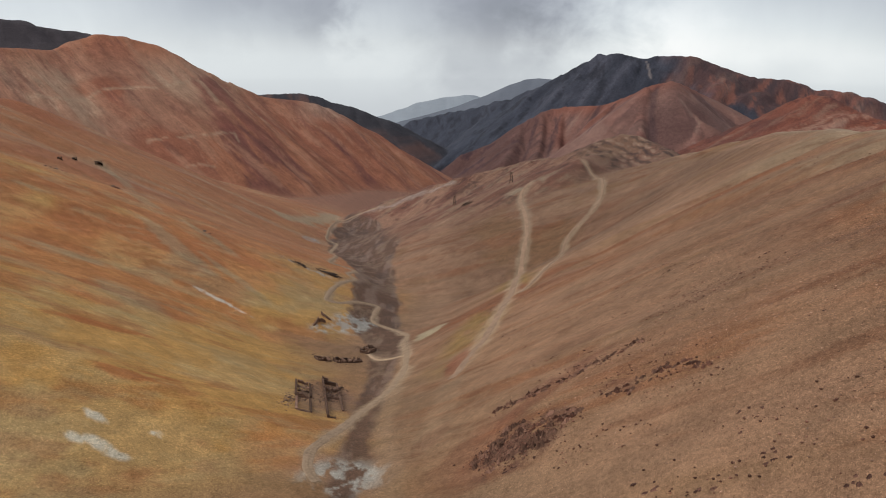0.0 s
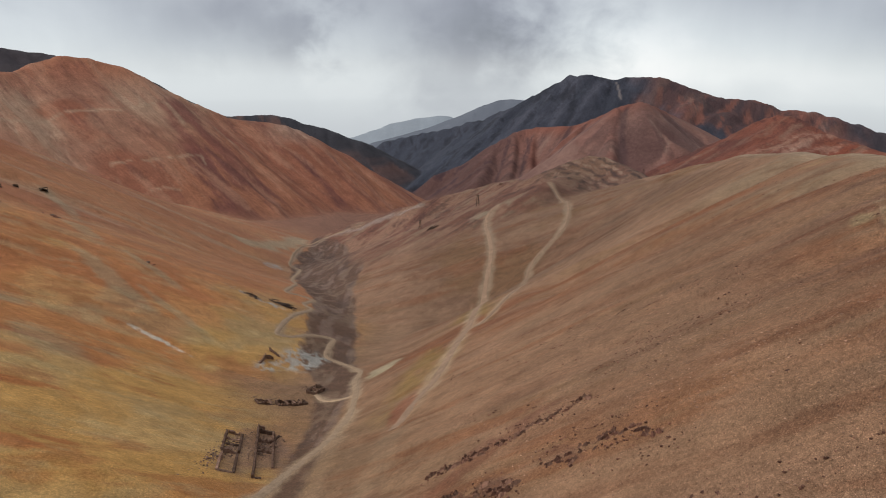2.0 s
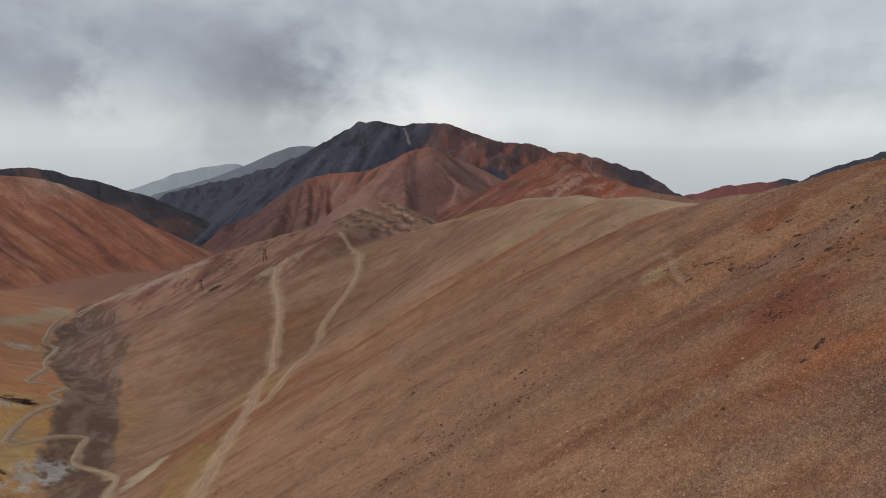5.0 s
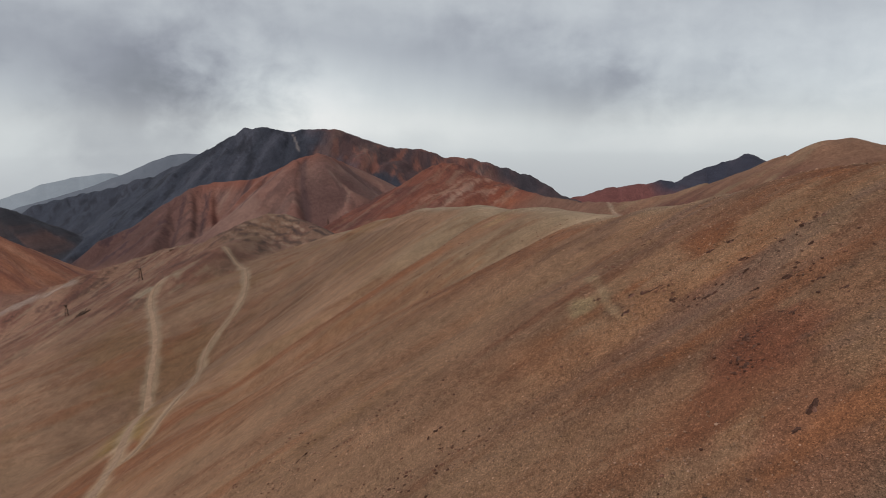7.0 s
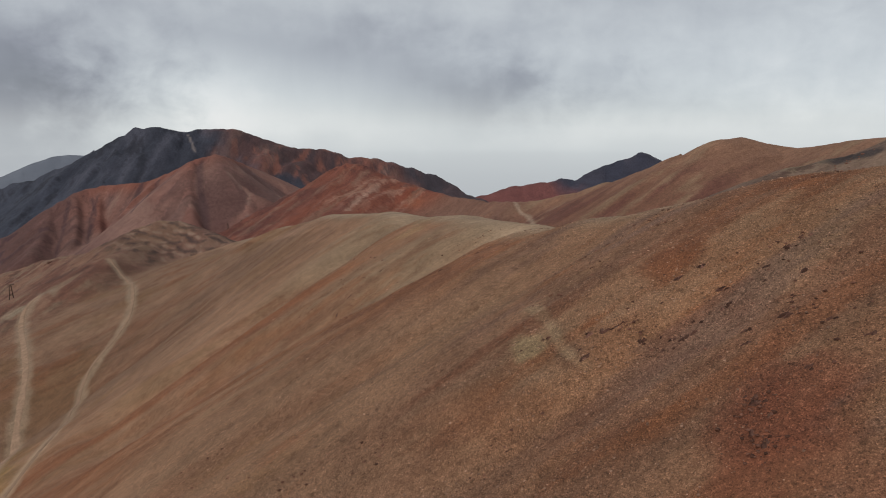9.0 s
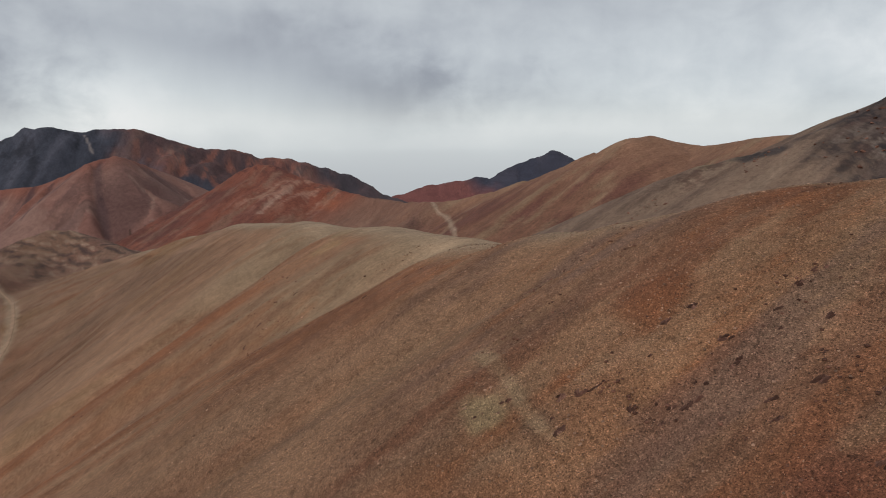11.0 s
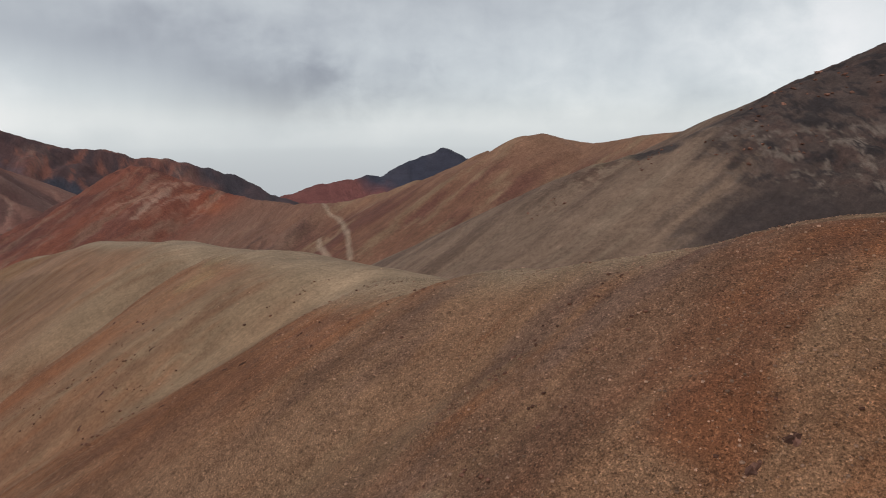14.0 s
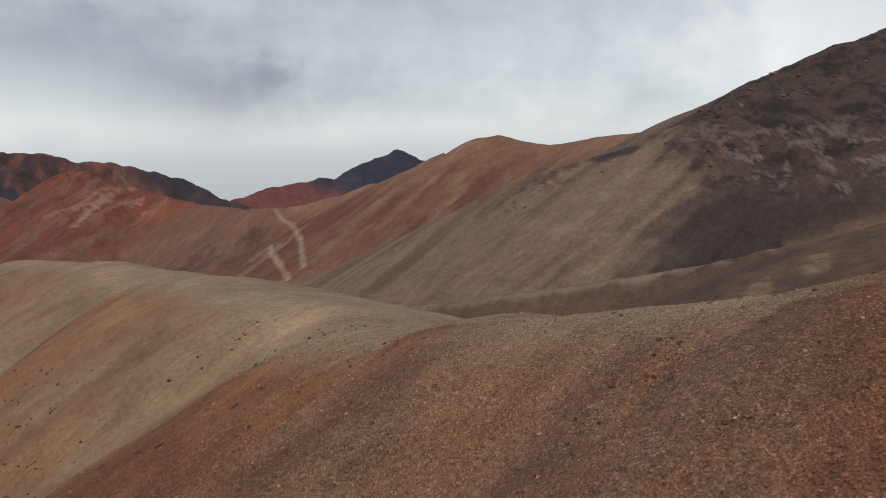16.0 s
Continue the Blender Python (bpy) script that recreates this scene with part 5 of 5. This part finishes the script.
# single lips of rock in the gravel below the crest
for x, y, long in ((91, 110.8, 1.3), (92.5, 109.9, 1.6), (87.5, 110, .7), (82.6, 114.6, 1.7), (83.1, 113.6, 1.9), (84.1, 112.4, 1.4), (83, 108.3, 1.6), (83.9, 107, .6), (83.9, 106, .9), (84.2, 104.9, 2), (82.6, 106.2, .8), (90, 105.3, 1.7), (93.1, 103, .9), (96.1, 102.3, 1.2), (97.6, 101.8, 1.1),
                   (91.2, 102, .7), (88, 103.4, 1.3), (89.6, 98.1, .8), (86.7, 97.6, 1.6), (86.1, 105.5, .5), (86.2, 104.6, .7), (80.6, 114.2, .7), (81, 119.8, 1.1), (79.5, 113, 1.5), (85.1, 99.6, 1), (92.5, 99.2, 1.4), (83.1, 98.8, 1.2), (86.1, 93.3, 1), (83.8, 89.5, .9), (80, 92, 1)):
    for k in range(3 if long > 0.8 else 2):
        size, way = long * random.uniform(0.35, 0.65), radians(random.gauss(-50, 25))
        reach = random.uniform(-0.42, 0.42) * long
        rock_ledge(x + reach * math.cos(way), y + reach * math.sin(way), size, 0.12 + 0.16 * size, -46 + random.gauss(0, 40), "dark flat lip of rock in the gravel slope", "rock lips in the gravel", LIP_SHADED, LIP_TOP)
boulders([(-183, 316), (-178, 321)], 2.0, 9, 1.0, 2.4, "dark rock on the orange slope", "dark rocks on the western slope")
boulders([(-165, 345), (-157, 324)], 2.0, 12, 1.0, 2.6, "dark rock on the orange slope", "dark rocks on the western slope")
boulders([(-111, 309), (-106, 305)], 1.2, 8, 0.8, 2.2, "dark rock on the orange slope", "dark rocks on the western slope")
boulders([(86, 715), (90, 700)], 2.0, 6, 2.0, 5.0, "dark craggy rock on the spur", "crags on the spur")
boulders([(517, 296), (535, 300), (548, 290)], 5.0, 14, 1.5, 4.0, "dark crag on the grey mountain's shoulder", "crags on the grey mountain", 0.0)
boulders([(490, 356), (479, 344), (472, 352)], 4.0, 12, 1.2, 3.0, "dark crag low on the grey mountain", "crags on the grey mountain", 0.0)
boulders([(573, 257), (534, 243), (555, 216), (560, 200)], 12.0, 26, 1.5, 3.5, "dark crag among brown scree", "crags on the grey mountain", 0.0)
boulders([(590, 240), (640, 225), (700, 190), (640, 190)], 16.0, 30, 2.0, 5.0, "dark crag on the rocky mountain top", "crags on the grey mountain", 0.0)


# broken dark scree round the outcrops,
sx, sy = [], []
for x0, y0, x1, y1, wide, count in ((6, 94, 14, 98, 2.0, 700), (8, 91, 19, 93, 1.6, 600), (9, 109, 33, 107, 0.7, 420), (24, 95, 37, 88, 0.7, 260), (16, 60, 42, 70, 4.0, 300), (82, 106, 85, 114, 0.8, 90), (72, 90, 78, 95, 0.9, 160), (80, 92, 98, 104, 3.0, 160), (93, 185, 112, 215, 2.5, 140)):
    k = rng.random(count)
    sx.append(x0 + (x1 - x0) * k + rng.normal(0, wide, count)), sy.append(y0 + (y1 - y0) * k + rng.normal(0, wide, count))
# and dark stones in lines down the whole slope
wx, wy = rng.uniform(15, 125, 60000), rng.uniform(55, 240, 60000)
lines = streaks(wx * .37 + wy * .93, wy * .37 - wx * .93, 3.0, 150, 6)
thick = soft(.5, .68, lines) * soft(.35, .6, cloudy(wx / 25, wy / 25, 151)) * (.25 + .75 * soft(190, 130, wy))
keep = rng.random(len(wx)) < thick
sx, sy = np.concatenate(sx + [wx[keep][:9000]]), np.concatenate(sy + [wy[keep][:9000]])
scatter_stones("dark_scree", sx, sy, 0.1 + 0.35 * rng.random(len(sx)) ** 4, DARK_SCREE, "dark red broken stones strewn over the slope", seed=9)


# ---- mine works ----
def timber_pile(x, y, turn, count, length, label):
    home = new("timber_wreckage")
    for k in range(count):
        a = radians(turn + random.gauss(0, 28))
        cx, cy = x + random.gauss(0, length * 0.5), y + random.gauss(0, 1.6)
        half = length * random.uniform(0.3, 0.6)
        p, q = (cx - math.cos(a) * half, cy - math.sin(a) * half), (cx + math.cos(a) * half, cy + math.sin(a) * half)
        zp, zq = ground_at([p[0], q[0]], [p[1], q[1]])
        v, f = beam((*p, zp + random.uniform(0.05, 0.5)), (*q, zq + random.uniform(0.05, 1.6)), 0.3, 0.35)
        part("beam", mesh_of("beam", v, f, OLD_WOOD), home)
    return tagged(home, label, "timber", group="collapsed mine timbers")


timber_pile(-56, 330, 15, 24, 4.2, "dark collapsed timbers heaped beside the road")
timber_pile(-69, 322, -25, 12, 2.6, "dark broken timbers on pale tailings")
timber_pile(18, 522, 30, 12, 4.0, "dark fallen timbers on the hillside")


def cable_tower(x, y, height, label):
    """A lattice-braced timber tower of an old cableway."""
    z = float(ground_at(x, y)[0]) - 0.4
    home = new("cable_tower")
    home.location = (x, y, z)
    feet, tops = [(-1, -1), (1, -1), (1, 1), (-1, 1)], 0.35
    spread = height * 0.13
    for a, b in feet:
        v, f = beam((a * spread, b * spread, 0), (a * spread * tops, b * spread * tops, height), 0.3)
        part("leg", mesh_of("leg", v, f, OLD_WOOD), home)
    for level in (0.3, 0.6, 0.9):
        s = spread * (1 - (1 - tops) * level)
        for k in range(4):
            (a, b), (c, d) = feet[k], feet[(k + 1) % 4]
            v, f = beam((a * s, b * s, height * level), (c * s, d * s, height * level), 0.18)
            part("brace", mesh_of("brace", v, f, OLD_WOOD), home)
    v, f = beam((-height * 0.22, 0, height), (height * 0.22, 0, height), 0.3)
    part("crossarm", mesh_of("crossarm", v, f, OLD_WOOD), home)
    return tagged(home, label, "tower", group="old cableway towers")


cable_tower(9.0, 540.0, 7.5, "dark timber cableway tower on the slope")
cable_tower(54.0, 545.0, 9.0, "dark timber cableway tower on the slope")
for tx, ty in ((532, 1470), (500, 1426), (453, 1368)):
    cable_tower(tx, ty, 12.0, "distant dark cableway tower on a red slope")


def mine_opening(x, y, heading, width, label):
    """A timbered adit mouth with a dark hollow cut into the slope."""
    z = float(ground_at(x, y)[0])
    home = new("mine_opening")
    home.matrix_world = pose(x, y, z, 0, 0, heading)
    w, h = width / 2, width * 0.6
    ring = [(w * math.cos(a), h * math.sin(a)) for a in np.linspace(0, math.pi, 12)]
    verts = [(px * s, -0.3 + d, pz * s - 0.4) for d, s in ((0, 1.0), (2.5, 0.9), (5.0, 0.6)) for px, pz in ring]
    faces = [(12 * k + q, 12 * k + q + 1, 12 * k + 13 + q, 12 * k + 12 + q) for k in range(2) for q in range(11)] + [tuple(range(24, 36))]
    part("hollow", mesh_of("hollow", verts, faces, ADIT_DARK), home, "hollow coloured black to look unlit")
    for a, b in (((-w, -0.4, -0.6), (-w * 0.9, -0.4, h)), ((w, -0.4, -0.6), (w * 0.9, -0.4, h))):
        v, f = beam(a, b, 0.3)
        part("post", mesh_of("post", v, f, OLD_WOOD), home)
    v, f = beam((-w * 1.1, -0.4, h), (w * 1.1, -0.4, h), 0.35)
    part("lintel", mesh_of("lintel", v, f, OLD_WOOD), home)
    return tagged(home, label, "mine entrance", group="mine openings")


mine_opening(-213, 427, 40, 4.2, "dark mine opening cut into the orange slope")
mine_opening(-210.5, 395, 40, 2.4, "small dark mine opening in the orange slope")
mine_opening(-210, 379, 40, 2.2, "small dark mine opening in the orange slope")
